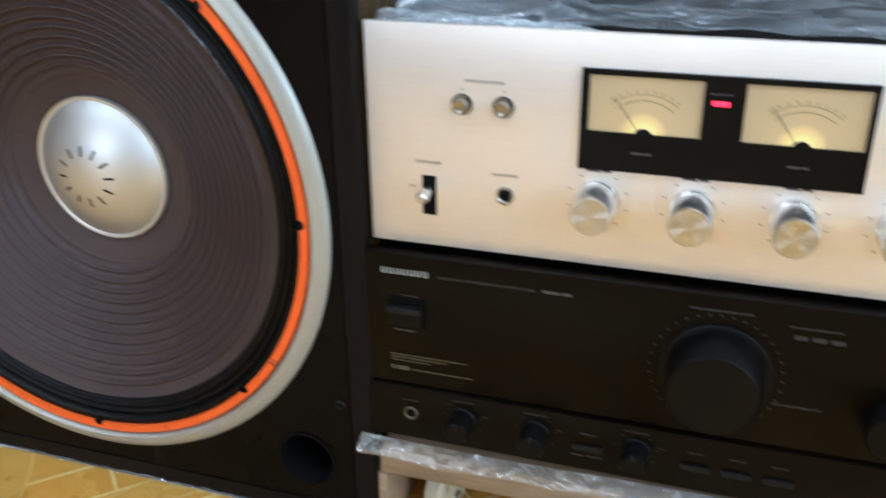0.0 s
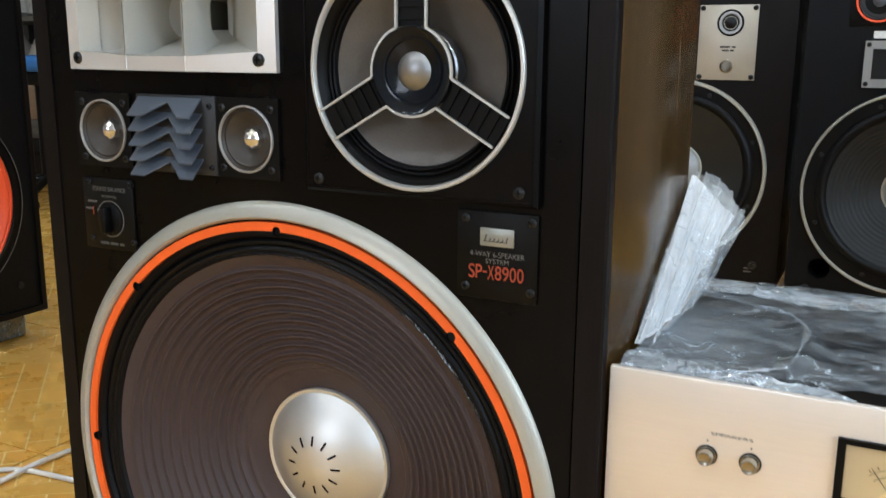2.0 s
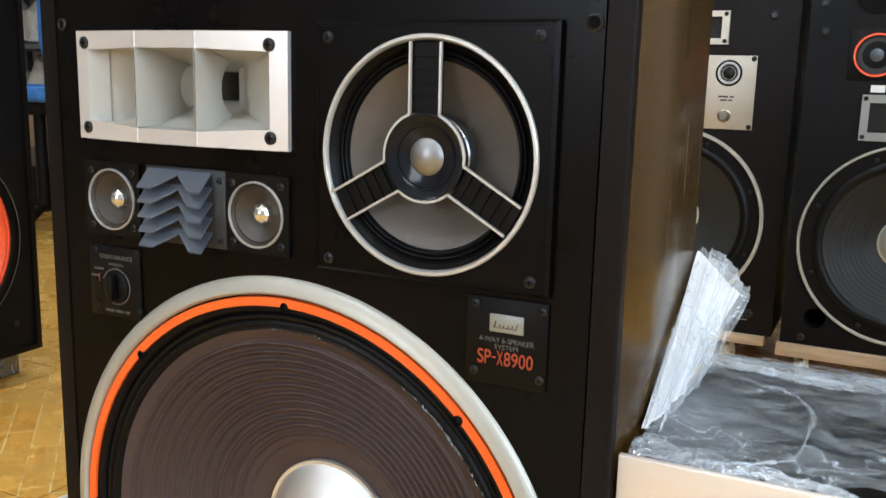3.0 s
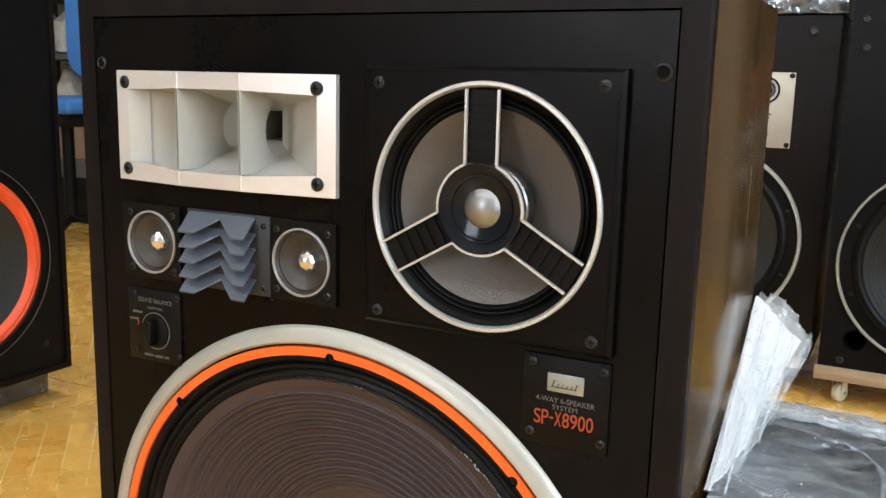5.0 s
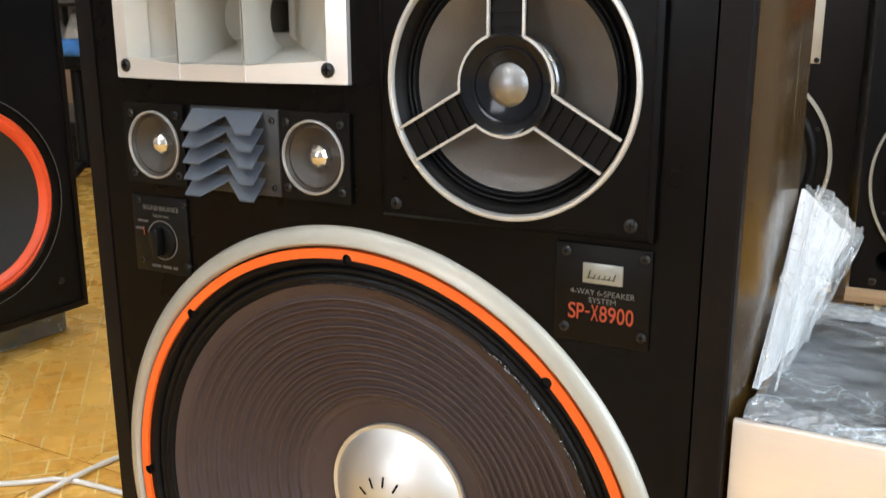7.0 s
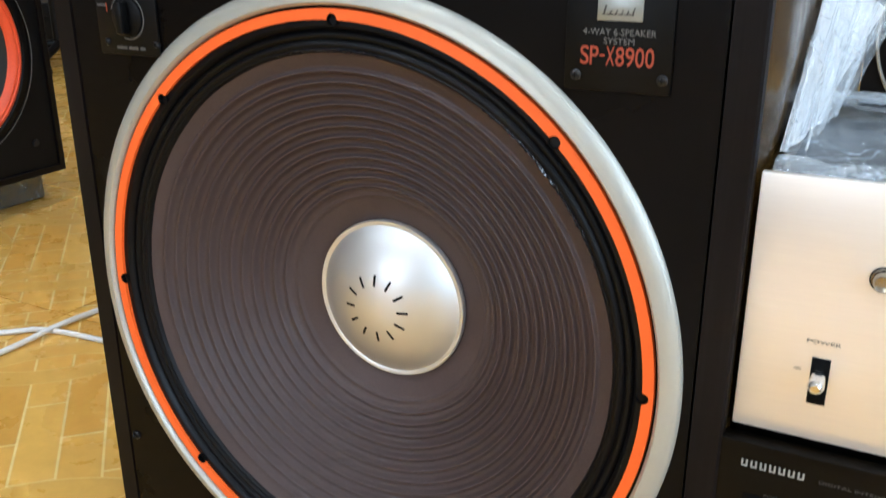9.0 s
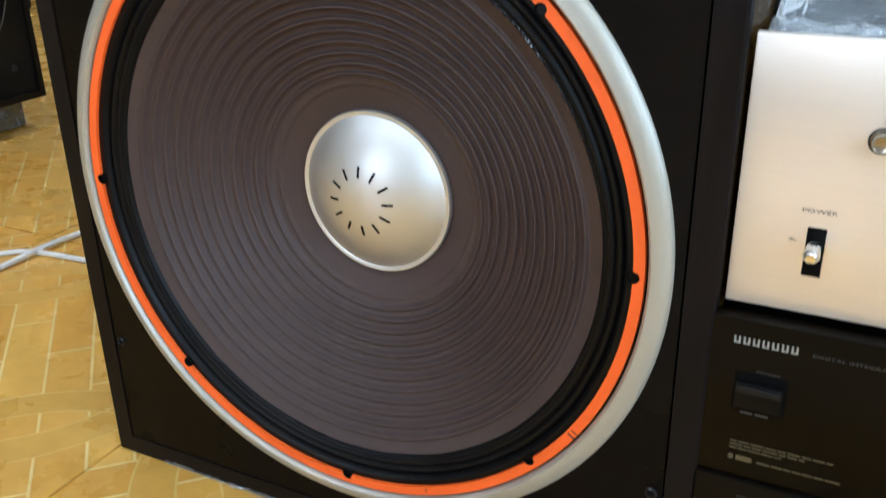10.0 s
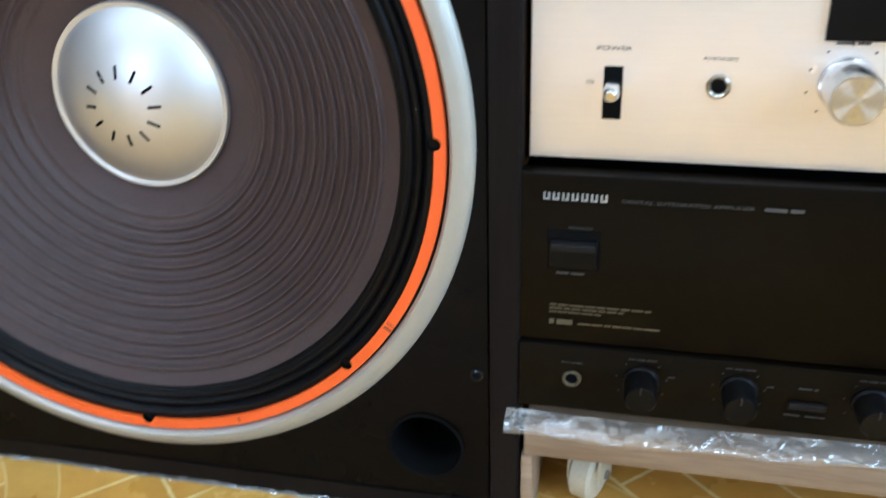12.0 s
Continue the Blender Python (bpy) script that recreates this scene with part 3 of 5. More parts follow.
for k in range(300):
    a = math.radians(random.triangular(74, 108, 90) if k % 2 else random.triangular(22, 60, 40))
    r, q = random.uniform(0.1958, 0.1976), random.uniform(0.0004, 0.0010)
    c = Vector((WX + r * math.cos(a), 0.0030 + random.uniform(-0.001, 0.001), WZ + r * math.sin(a)))
    t = Vector((-math.sin(a), 0, math.cos(a))) * q * random.uniform(1.5, 3.5)
    e, y = Vector((math.cos(a), 0, math.sin(a))) * q, Vector((0, q * 1.1, 0))
    beads.append(([tuple(c + d) for d in (t, e, -t, -e, -y)], [(0, 1, 4), (1, 2, 4), (2, 3, 4), (3, 0, 4)]))
tagged(part("tacky_glue", join(*beads), M_GLUE, wf, "glinting tacky glue", sharp=1), kind="stuff")
part("cone", lathe((WX, 0, WZ), cone_profile(0.1965, 0.0052, 0.0610, 0.0640, 13, 0.0041, 0.12, 320, 0.075, 0.86), 160), M_CONE, wf, "ribbed brown paper cone", sharp=60)
CAPY = 0.0600
capo = part("dust_cap", lathe((WX, CAPY, WZ), [(0.0600, 0.006), (0.0632, 0.0035), (0.0640, 0.0), (0.0632, -0.0022), (0.0612, -0.0022)] + cap_profile(0.0600, 0.0235, 20, -0.0015), 96), M_CAP, wf, "satin silver dust cap with radial slots", sharp=50)
BIG = (0.06 ** 2 + 0.0235 ** 2) / (2 * 0.0235)


def on_cap(r):
    return CAPY - 0.0015 - (math.sqrt(BIG * BIG - r * r) - (BIG - 0.0235))


for j in range(12):
    a = 2 * math.pi * j / 12 + 0.03
    geo_v, geo_f = [], []
    rs = [0.0185 + 0.0085 * q / 4 for q in range(5)]
    for r in rs:
        for s in (-0.0010, 0.0010):
            geo_v.append((WX + r * math.cos(a) - s * math.sin(a), on_cap(r) - 0.0003, WZ + r * math.sin(a) + s * math.cos(a)))
    geo_f = [(2 * q, 2 * q + 1, 2 * q + 3, 2 * q + 2) for q in range(4)]
    part("slot", (geo_v, geo_f), M_HOLE, capo)

# midrange on its raised square plate
mp = part("midrange_plate", panel(rect(-0.202, -0.024, 0.5315, 0.7060), [circle(MX, MZ, 0.0795, 80)], -0.0085, -0.0001), M_BAFFLE, spk, "raised black square plate", sharp=30)
for g in frame_ring(-0.206, -0.020, 0.5275, 0.7100, 0.0038, -0.0087, -0.0001, 0.0026):
    part("plate_edge", g, M_BAFFLE, mp)
for x, z in ((-0.194, 0.6980), (-0.033, 0.6990), (-0.1935, 0.5370), (-0.033, 0.5378)):
    screw(x, -0.0088, z, 0.0042, mp)
part("trim_ring", lathe((MX, -0.0085, MZ), [(0.0838, 0.0), (0.0837, -0.0028), (0.0830, -0.0036), (0.0812, -0.0036), (0.0804, -0.0024), (0.0794, 0.001)], 128), M_WHITE_RING, mp, "pale silver ring")
part("basket", lathe((MX, -0.0085, MZ), [(0.0793, -0.001), (0.0770, 0.002), (0.0758, 0.003), (0.0752, 0.0050), (0.0740, 0.006), (0.0735, 0.007)], 96), M_BLACK, mp)
part("surround", lathe((MX, -0.002, MZ), [(0.0742, 0.0)] + [(0.0738 - 0.0068 * i / 16, -0.0025 * abs(math.sin(math.pi * i / 8))) for i in range(17)] + [(0.0665, 0.001)], 96), M_RUBBER, mp)
part("cone", lathe((MX, -0.002, MZ), cone_profile(0.0672, 0.001, 0.024, 0.022, 0.001, 0.0, 0.1, 30), 96), M_MIDCONE, mp, "grey-brown mid cone")
part("dust_cap", lathe((MX, 0.020, MZ), cap_profile(0.026, 0.011, 12), 64), M_HUB, mp)
hub = part("hub", lathe((MX, -0.0125, MZ), [(0.0305, 0.003), (0.0305, 0.0), (0.0295, -0.0008), (0.027, 0.0008), (0.020, 0.0035), (0.0135, 0.0050), (0.0125, 0.0052), (0.0125, 0.009)], 80), M_HUB, mp, "glossy dished phase plug")
part("dome", lathe((MX, -0.0075, MZ), [(0.0136, 0.003)] + cap_profile(0.0132, 0.0050, 12), 48), M_SATIN, hub, "silver dome")
# ring added in place of the highlight on the glossy dust cap
part("highlight_ring", lathe((MX, 0.002, MZ), [(0.0292, 0.012), (0.0292, 0.0), (0.0280, -0.0012), (0.0262, 0.0), (0.0258, 0.006)], 64), M_DOME, mp, "added ring standing for the bright crescent behind the hub")
# ridge added for the second highlight crescent, inside the dish
part("hub_ring", lathe((MX, -0.0125, MZ), [(0.0232, 0.0026), (0.0228, 0.0012), (0.0214, 0.0014), (0.0210, 0.0032)], 64), M_HUB, hub)
SP = 0.0116
RY = -0.0132
for k in range(3):
    a0 = math.radians(90 + 120 * k)
    u, w = (math.cos(a0), math.sin(a0)), (-math.sin(a0), math.cos(a0))
    r_in, r_out = math.sqrt(0.0312 ** 2 - SP ** 2), 0.0795
    for s in (-SP, SP):
        part("spoke", strip((MX + u[0] * r_in + w[0] * s, MZ + u[1] * r_in + w[1] * s), (MX + u[0] * r_out * 0.985 + w[0] * s, MZ + u[1] * r_out * 0.985 + w[1] * s), 0.0016, RY, 0.0022), M_WHITE_RING, mp, "pale silver spoke")
    for q in range(5):
        r = 0.036 + 0.0085 * q
        part("rung", strip((MX + u[0] * r + w[0] * SP, MZ + u[1] * r + w[1] * SP), (MX + u[0] * r - w[0] * SP, MZ + u[1] * r - w[1] * SP), 0.0030, RY + 0.0024, 0.003), M_BLACK, mp)
    part("spoke_web", strip((MX + u[0] * 0.030, MZ + u[1] * 0.030), (MX + u[0] * 0.078, MZ + u[1] * 0.078), 2 * SP, RY + 0.0042, 0.002), M_BLACK, mp)
    g = math.asin(SP / 0.0312)
    a1, a2 = a0 + g, a0 + math.radians(120) - g
    av, af = [], []
    for i in range(25):
        t = a1 + (a2 - a1) * i / 24
        for r, y in ((0.0319, RY), (0.0303, RY), (0.0303, RY + 0.002), (0.0319, RY + 0.002)):
            av.append((MX + r * math.cos(t), y, MZ + r * math.sin(t)))
    for i in range(24):
        for q in range(4):
            af.append((i * 4 + q, i * 4 + (q + 1) % 4, i * 4 + 4 + (q + 1) % 4, i * 4 + 4 + q))
    part("hub_trim", (av, af), M_WHITE_RING, mp)

# horn
HX0, HX1, HZ0, HZ1 = -0.450, -0.2330, 0.6135, 0.7025
OX0, OX1, OZ0, OZ1 = -0.4360, -0.2485, 0.6262, 0.6885


def horn_front(x):
    """The face is bent at the two vanes."""
    if x < -0.3757:
        return -0.0045 - 0.0095 * (x - HX0) / (-0.3757 - HX0)
    if x < -0.3135:
        return -0.0140
    return -0.0140 + 0.0095 * (x + 0.3135) / (HX1 + 0.3135)


def face_block(x0, x1, z0, z1):
    a, b = horn_front(x0 + 1e-6), horn_front(x1 - 1e-6)
    v = [(x0, a, z0), (x1, b, z0), (x1, b, z1), (x0, a, z1), (x0, -0.0001, z0), (x1, -0.0001, z0), (x1, -0.0001, z1), (x0, -0.0001, z1)]
    return v, [(0, 1, 2, 3), (7, 6, 5, 4), (0, 4, 5, 1), (1, 5, 6, 2), (2, 6, 7, 3), (3, 7, 4, 0)]


def opening(x):
    """Lower and upper edge of the mouth, which opens wider at the vanes."""
    k = horn_front(x)
    w = (-0.0045 - k) / 0.0095
    return 0.6300 - 0.0048 * w, 0.6868 + 0.0026 * w


def border(x0, x1, lower):
    """One stretch of the face's upper or lower border, between two uprights."""
    v = []
    for back in (False, True):
        for x in (x0, x1):
            e = min(max(x, HX0 + 1e-6), HX1 - 1e-6)
            y = horn_front(e) + (0.0022 if back else 0.0)
            z0, z1 = opening(e)
            v += [(x, y, HZ0), (x, y, z0)] if lower else [(x, y, z1), (x, y, HZ1)]
    return v, [(0, 2, 3, 1), (4, 5, 7, 6), (0, 4, 6, 2), (1, 3, 7, 5), (0, 1, 5, 4), (2, 6, 7, 3)]


hn = part("horn", face_block(HX0, OX0, HZ0, HZ1), M_ALU, spk, "silver-faced horn with three cells", sharp=1)
part("face_plate", face_block(OX1, HX1, HZ0, HZ1), M_ALU, hn, sharp=1)
for xa, xb in ((OX0, -0.3758), (-0.3758, -0.3134), (-0.3134, OX1)):
    for lower in (True, False):
        part("face_plate", border(xa, xb, lower), M_ALU, hn, sharp=1)
MX0, MX1, MY = -0.4240, -0.2590, 0.0060
for xa, xb in ((OX0, MX0), (OX1, MX1)):
    ya = horn_front(xa)
    part("mouth_cheek", ([(xa, ya, 0.6200), (xb, MY, 0.6200), (xb, MY, 0.6950), (xa, ya, 0.6950)], [(0, 1, 2, 3)]), M_HORN, hn, "cream side of the mouth", smooth=False)
TX0, TX1, TZ0, TZ1, TY = -0.3560, -0.3365, 0.6470, 0.6720, 0.068


def flare(x0, x1, z0, z1, a0, a1, c0, c1, ya, yb, n=10, bend=1.7):
    v, f = [], []
    for i in range(n + 1):
        s = i / n
        e = 1 - (1 - s) ** bend
        y = ya + (yb - ya) * s
        X0, X1, Z0, Z1 = x0 + (a0 - x0) * e, x1 + (a1 - x1) * e, z0 + (c0 - z0) * e, z1 + (c1 - z1) * e
        v += [(X0, y, Z0), (X1, y, Z0), (X1, y, Z1), (X0, y, Z1)]
    for i in range(n):
        for q in range(4):
            f.append((i * 4 + q, i * 4 + (q + 1) % 4, i * 4 + 4 + (q + 1) % 4, i * 4 + 4 + q))
    return v, f


part("flare", flare(MX0 - 0.0026, MX1 + 0.0026, OZ0, OZ1, TX0, TX1, TZ0, TZ1, MY, TY, 10, 1.25), M_HORN, hn, "cream flared mouth", sharp=30)
front_x = (OX0, -0.3758, -0.3134, OX1)
back_x = (MX0 - 0.0026, -0.3758, -0.3134, MX1 + 0.0026)
for q, z_back, nm in ((0, OZ0, "mouth_floor"), (1, OZ1, "mouth_roof")):
    v = [(x, horn_front(x) + 0.0021, opening(x)[q]) for x in front_x] + [(x, MY, z_back) for x in back_x]
    part(nm, (v, [(i, i + 1, i + 5, i + 4) for i in range(3)]), M_HORN, hn, smooth=False)
# throat and its end carry the horn's deep shade as colour
part("throat", flare(TX0, TX1, TZ0, TZ1, TX0 + 0.004, TX1 - 0.004, TZ0 + 0.004, TZ1 - 0.004, TY, 0.19, 4), M_THROAT, hn, "throat with its deep shade put into the colour")
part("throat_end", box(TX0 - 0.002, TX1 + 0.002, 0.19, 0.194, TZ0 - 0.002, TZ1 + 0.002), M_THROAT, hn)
for xf, xb, reach in ((-0.3757, -0.3690, 0.044), (-0.3135, -0.3170, 0.034)):
    n, rows = 12, 9
    v, f = [], []
    for i in range(n + 1):
        s = i / n
        x = xf + (xb - xf) * s
        for side in (-0.0011, 0.0011):
            for j in range(rows):
                q = 2 * j / (rows - 1) - 1
                y = -0.0146 + (reach + 0.0130 * q * q) * s
                e = 1 - (1 - max(0.0, y - MY) / (TY - MY)) ** 1.25
                z0, z1 = OZ0 + (TZ0 - OZ0) * e, OZ1 + (TZ1 - OZ1) * e
                v.append((x + side, y, z0 + (z1 - z0) * (q + 1) / 2))
    k = 2 * rows
    for i in range(n):
        for j in range(rows - 1):
            a, b = i * k + j, i * k + rows + j
            f += [(a, a + 1, a + k + 1, a + k), (b, b + k, b + k + 1, b + 1)]
    for j in range(rows - 1):
        f += [(j, rows + j, rows + j + 1, j + 1), (n * k + j, n * k + j + 1, n * k + rows + j + 1, n * k + rows + j)]
    part("vane", (v, f), M_HORN, hn, "thin cream divider vane")
    part("vane_lip", box(xf - 0.0005, xf + 0.0005, -0.0146, -0.0136, HZ0 + 0.0006, HZ1 - 0.0006), M_ALU, hn)
for x, z in ((-0.4392, 0.6930), (-0.2485, 0.6925), (-0.2480, 0.6230), (-0.4385, 0.6230)):
    screw(x, horn_front(x) - 0.0003, z, 0.0052, hn)

# twin tweeters with the slant-plate lens between them
for x in (-0.4185, -0.2655):
    tw = part("tweeter", panel([(x - 0.0315, 0.5310), (x + 0.0315, 0.5310), (x + 0.0315, 0.5940), (x - 0.0315, 0.5940)], [circle(x, 0.562, 0.0245, 40)], -0.0030, -0.0001), M_BLACK, spk, "small cone tweeter on a black plate", sharp=30)
    part("trim_ring", lathe((x, -0.003, 0.562), [(0.0266, 0.0), (0.0264, -0.0016), (0.0253, -0.0018), (0.0248, -0.0008), (0.0246, 0.001)], 64), M_RING_DIM, tw, "pale ring")
    part("cone", lathe((x, 0.0, 0.562), [(0.0246, -0.003), (0.023, -0.0005), (0.0215, -0.0012), (0.019, 0.001), (0.0060, 0.0095), (0.0055, 0.010)], 64), M_TWCONE, tw, "brown paper cone")
    part("dome", lathe((x, 0.0085, 0.562), [(0.0092, 0.002)] + cap_profile(0.0102, 0.0100, 5), 9), M_CHROME, tw, "faceted metal dome", sharp=16)
    for sx in (-1, 1):
        for sz in (-1, 1):
            screw(x + 0.001 + sx * 0.0235, -0.0032, 0.5625 + sz * 0.0235, 0.0030, tw)
lens = part("acoustic_lens", box(-0.3780, -0.2945, -0.0040, -0.0001, 0.5310, 0.5945, 0.001), M_SLATE, spk, "slant-plate acoustic lens")
for q in range(5):
    zt = 0.5925 - 0.0121 * q
    DR, OUT = 0.0142, 0.0155
    top = [(-0.3750, 0.0, 0.0), (-0.3080, 0.0, 0.0), (-0.3072, -OUT, -DR), (-0.3205, -OUT, -DR), (-0.3405, -0.0035, -0.0032), (-0.3585, -OUT, -DR), (-0.3735, -OUT, -DR)]
    v = [(x, -0.004 + y, zt + z) for x, y, z in top] + [(x, -0.004 + y, zt + z - 0.0012) for x, y, z in top]
    k = len(top)
    f = [(0, 1, 4), (1, 2, 3, 4), (0, 4, 5, 6), (k, k + 4, k + 1), (k + 1, k + 4, k + 3, k + 2), (k, k + 6, k + 5, k + 4)] + [(i, k + i, k + (i + 1) % k, (i + 1) % k) for i in range(k)]
    part("slat", (v, f), M_LENS, lens, "blue-grey notched slat", smooth=False)
for z in (0.5865, 0.5375):
    screw(-0.3000, -0.0042, z, 0.0024, lens)

# level control
at = part("control_plate", box(-0.4495, -0.3905, -0.0022, -0.0001, 0.4575, 0.5205, 0.0008), M_BLACK, spk, "small black level-control plate")
kn = part("knob", lathe((-0.4185, -0.0022, 0.4850), [(0.0145, 0.0), (0.0142, -0.0012), (0.0125, -0.0020), (1e-5, -0.0022)], 48), M_BLACK, at)
part("grip", box(-0.4220, -0.4150, -0.0120, -0.0042, 0.4735, 0.4965, 0.0015), M_BLACK, kn)
dial = []
for i in range(40):
    q = radians(-110 + 270 * i / 40)
    q2 = radians(-110 + 270 * (i + 1) / 40)
    dial.append(strip((-0.4185 + 0.0158 * math.cos(q), 0.4850 + 0.0158 * math.sin(q)), (-0.4185 + 0.0158 * math.cos(q2), 0.4850 + 0.0158 * math.sin(q2)), 0.0007, -0.0026, 0.0003))
part("dial_ring", join(*dial), M_PRINT, at, smooth=False)
writing("SOUND BALANCE", -0.4370, -0.3990, 0.5092, 0.5130, -0.0025, M_PRINT, at)
writing("NORMAL", -0.4265, -0.4090, 0.5035, 0.5058, -0.0025, M_PRINT, at)
for q in ((-0.4440, -0.4330, 0.4985, 0.5003), (-0.4475, -0.4385, 0.4920, 0.4938), (-0.4320, -0.4040, 0.4618, 0.4640)):
    bars([q], -0.0025, M_PRINT_DIM, at)
bars([(-0.4385, -0.4378, 0.4880, 0.4945)], -0.0026, M_PRINT_ORANGE, at, "red_mark")
for x in (-0.4410, -0.3925):
    for z in (0.4665, 0.5165):
        screw(x, -0.0024, z, 0.0024, at)

# badge
bd = part("badge_plate", box(-0.0815, -0.0205, -0.0025, -0.0001, 0.4595, 0.5225, 0.0008), M_BLACK, spk, "black badge plate with silver and orange print")
logo = part("badge", box(-0.0632, -0.0378, -0.0040, -0.0026, 0.4985, 0.5112, 0.0004), M_BADGE, bd, "small silver badge")
for i, (hh, ww) in enumerate(((0.0052, 0.0009), (0.0026, 0.0007), (0.0026, 0.0007), (0.0026, 0.0007), (0.0026, 0.0007), (0.0042, 0.0007))):
    ex = -0.0592 + 0.0032 * i
    part("emblem_stroke", strip((ex - 0.0004, 0.5015), (ex + 0.0010, 0.5015 + hh), ww, -0.0043, 0.0003), M_PRINT_BLACK, logo, smooth=False)
part("emblem_stroke", strip((-0.0605, 0.5019), (-0.0425, 0.5019), 0.0005, -0.0043, 0.0003), M_PRINT_BLACK, logo, smooth=False)
writing("4-WAY 6-SPEAKER", -0.0712, -0.0300, 0.4905, 0.4942, -0.0028, M_PRINT, bd)
writing("SYSTEM", -0.0592, -0.0418, 0.4858, 0.4892, -0.0028, M_PRINT, bd)
cx_ = -0.0722
for chr_ in "SP-X8900":
    wide = 0.0030 if chr_ == "-" else 0.0049
    zz = (0.4790, 0.4802) if chr_ == "-" else (0.4742, 0.4845)
    writing(chr_, cx_, cx_ + wide, zz[0], zz[1], -0.0028, M_PRINT_ORANGE, bd, bold=0.006)
    cx_ += wide + 0.00065
for x in (-0.0745, -0.0250):
    for z in (0.4680, 0.5170):
        screw(x, -0.0027, z, 0.0031, bd)

# ---- amplifier with the pale metal panel ----
AX0, AX1, AZ0, AZ1, AY = 0.030, 0.475, 0.2655, 0.4210, 0.010
amp = thing("power_amplifier", (0.25, 0.16, 0.2655), "champagne-fronted power amplifier with two lit meters, on a black amplifier", "amplifier")
body = part("case", box(AX0 + 0.006, AX1 - 0.006, AY + 0.0062, 0.285, 0.2700, 0.4130, 0.003), M_BLACK, amp, "black metal case")
fp = part("front_panel", box(AX0, AX1, AY, AY + 0.006, AZ0, AZ1, 0.0008), M_PANEL, amp, "brushed champagne aluminium panel")
part("foot", box(0.06, 0.10, 0.04, 0.08, 0.2602, 0.2700), M_BLACK, amp)
part("foot", box(0.40, 0.44, 0.04, 0.08, 0.2602, 0.2700), M_BLACK, amp)
part("foot", box(0.06, 0.10, 0.22, 0.26, 0.2602, 0.2700), M_BLACK, amp)
part("foot", box(0.40, 0.44, 0.22, 0.26, 0.2602, 0.2700), M_BLACK, amp)
mw = part("meter_window", panel(rect(0.1762, 0.3462, 0.3345, 0.3995), [rect(0.1812, 0.2500, 0.3600, 0.3960), rect(0.2740, 0.3428, 0.3600, 0.3960)], AY - 0.0030, AY - 0.0002), M_BLACK, amp, "black meter surround", sharp=30)


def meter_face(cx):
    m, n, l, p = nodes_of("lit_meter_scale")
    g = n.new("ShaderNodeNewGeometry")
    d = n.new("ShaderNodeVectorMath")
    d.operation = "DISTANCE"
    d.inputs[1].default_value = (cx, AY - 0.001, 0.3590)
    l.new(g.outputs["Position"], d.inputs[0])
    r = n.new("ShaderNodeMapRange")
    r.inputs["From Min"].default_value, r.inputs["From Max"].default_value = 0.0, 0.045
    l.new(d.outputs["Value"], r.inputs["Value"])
    # bulb's glow put into the emission, fading away from the pivot
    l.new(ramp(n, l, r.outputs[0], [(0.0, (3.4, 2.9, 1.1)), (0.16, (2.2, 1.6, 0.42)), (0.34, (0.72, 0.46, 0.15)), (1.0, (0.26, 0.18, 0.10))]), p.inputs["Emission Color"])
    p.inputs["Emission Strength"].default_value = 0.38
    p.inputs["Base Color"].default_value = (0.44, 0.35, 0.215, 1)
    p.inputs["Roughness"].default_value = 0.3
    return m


for cx in (0.2156, 0.3084):
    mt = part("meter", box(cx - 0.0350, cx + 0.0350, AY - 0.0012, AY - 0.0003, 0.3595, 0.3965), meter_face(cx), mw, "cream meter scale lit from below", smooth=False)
    for r, w in ((0.0285, 0.0004), (0.0245, 0.0005)):
        av, af = [], []
        for i in range(25):
            t = math.radians(48 + 84 * i / 24)
            av += [(cx + (r + w) * math.cos(t) * 1.05, AY - 0.0014, 0.3565 + (r + w) * math.sin(t)), (cx + r * math.cos(t) * 1.05, AY - 0.0014, 0.3565 + r * math.sin(t))]
        af = [(2 * i, 2 * i + 1, 2 * i + 3, 2 * i + 2) for i in range(24)]
        part("scale_arc", (av, af), M_SCALE, mt, smooth=False)
    for i in range(9):
        t = math.radians(52 + 76 * i / 8)
        part("scale_mark", strip((cx + 0.0295 * math.cos(t) * 1.05, 0.3565 + 0.0295 * math.sin(t)), (cx + 0.0318 * math.cos(t) * 1.05, 0.3565 + 0.0318 * math.sin(t)), 0.0006, AY - 0.0015, 0.0002), M_SCALE, mt, smooth=False)
    part("needle", strip((cx - 0.003, 0.3610), (cx - 0.0190, 0.3830), 0.0004, AY - 0.0019, 0.0002), M_PRINT_BLACK, mt, smooth=False)
    part("pivot_cover", lathe((cx, AY - 0.0016, 0.3572), [(0.0062, 0.001), (0.0062, -0.0006), (0.005, -0.001), (1e-5, -0.001)], 32), M_BLACK, mt)
    bars([(cx - 0.006, cx + 0.006, 0.3468, 0.3482)], AY - 0.0034, M_PRINT_DIM, mw)
part("indicator", box(0.2550, 0.2650, AY - 0.0036, AY - 0.0028, 0.3815, 0.3845, 0.0004), M_RED_GLOW, mw, "glowing red indicator")
bars([(0.2535, 0.2665, 0.3882, 0.3890)], AY - 0.0033, M_PRINT_DIM, mw)
def fluted(c, prof, n=40):
    """A turned knob whose barrel carries fine flutes."""
    v, f = lathe(c, prof, n * 4)
    k = len(prof)
    for i in range(n * 4):
        for q in (3, 4):
            w = 0.965 if i % 4 == 0 else 1.0
            x, y, z = v[i * k + q]
            v[i * k + q] = (c[0] + (x - c[0]) * w, y, c[2] + (z - c[2]) * w)
    return v, f


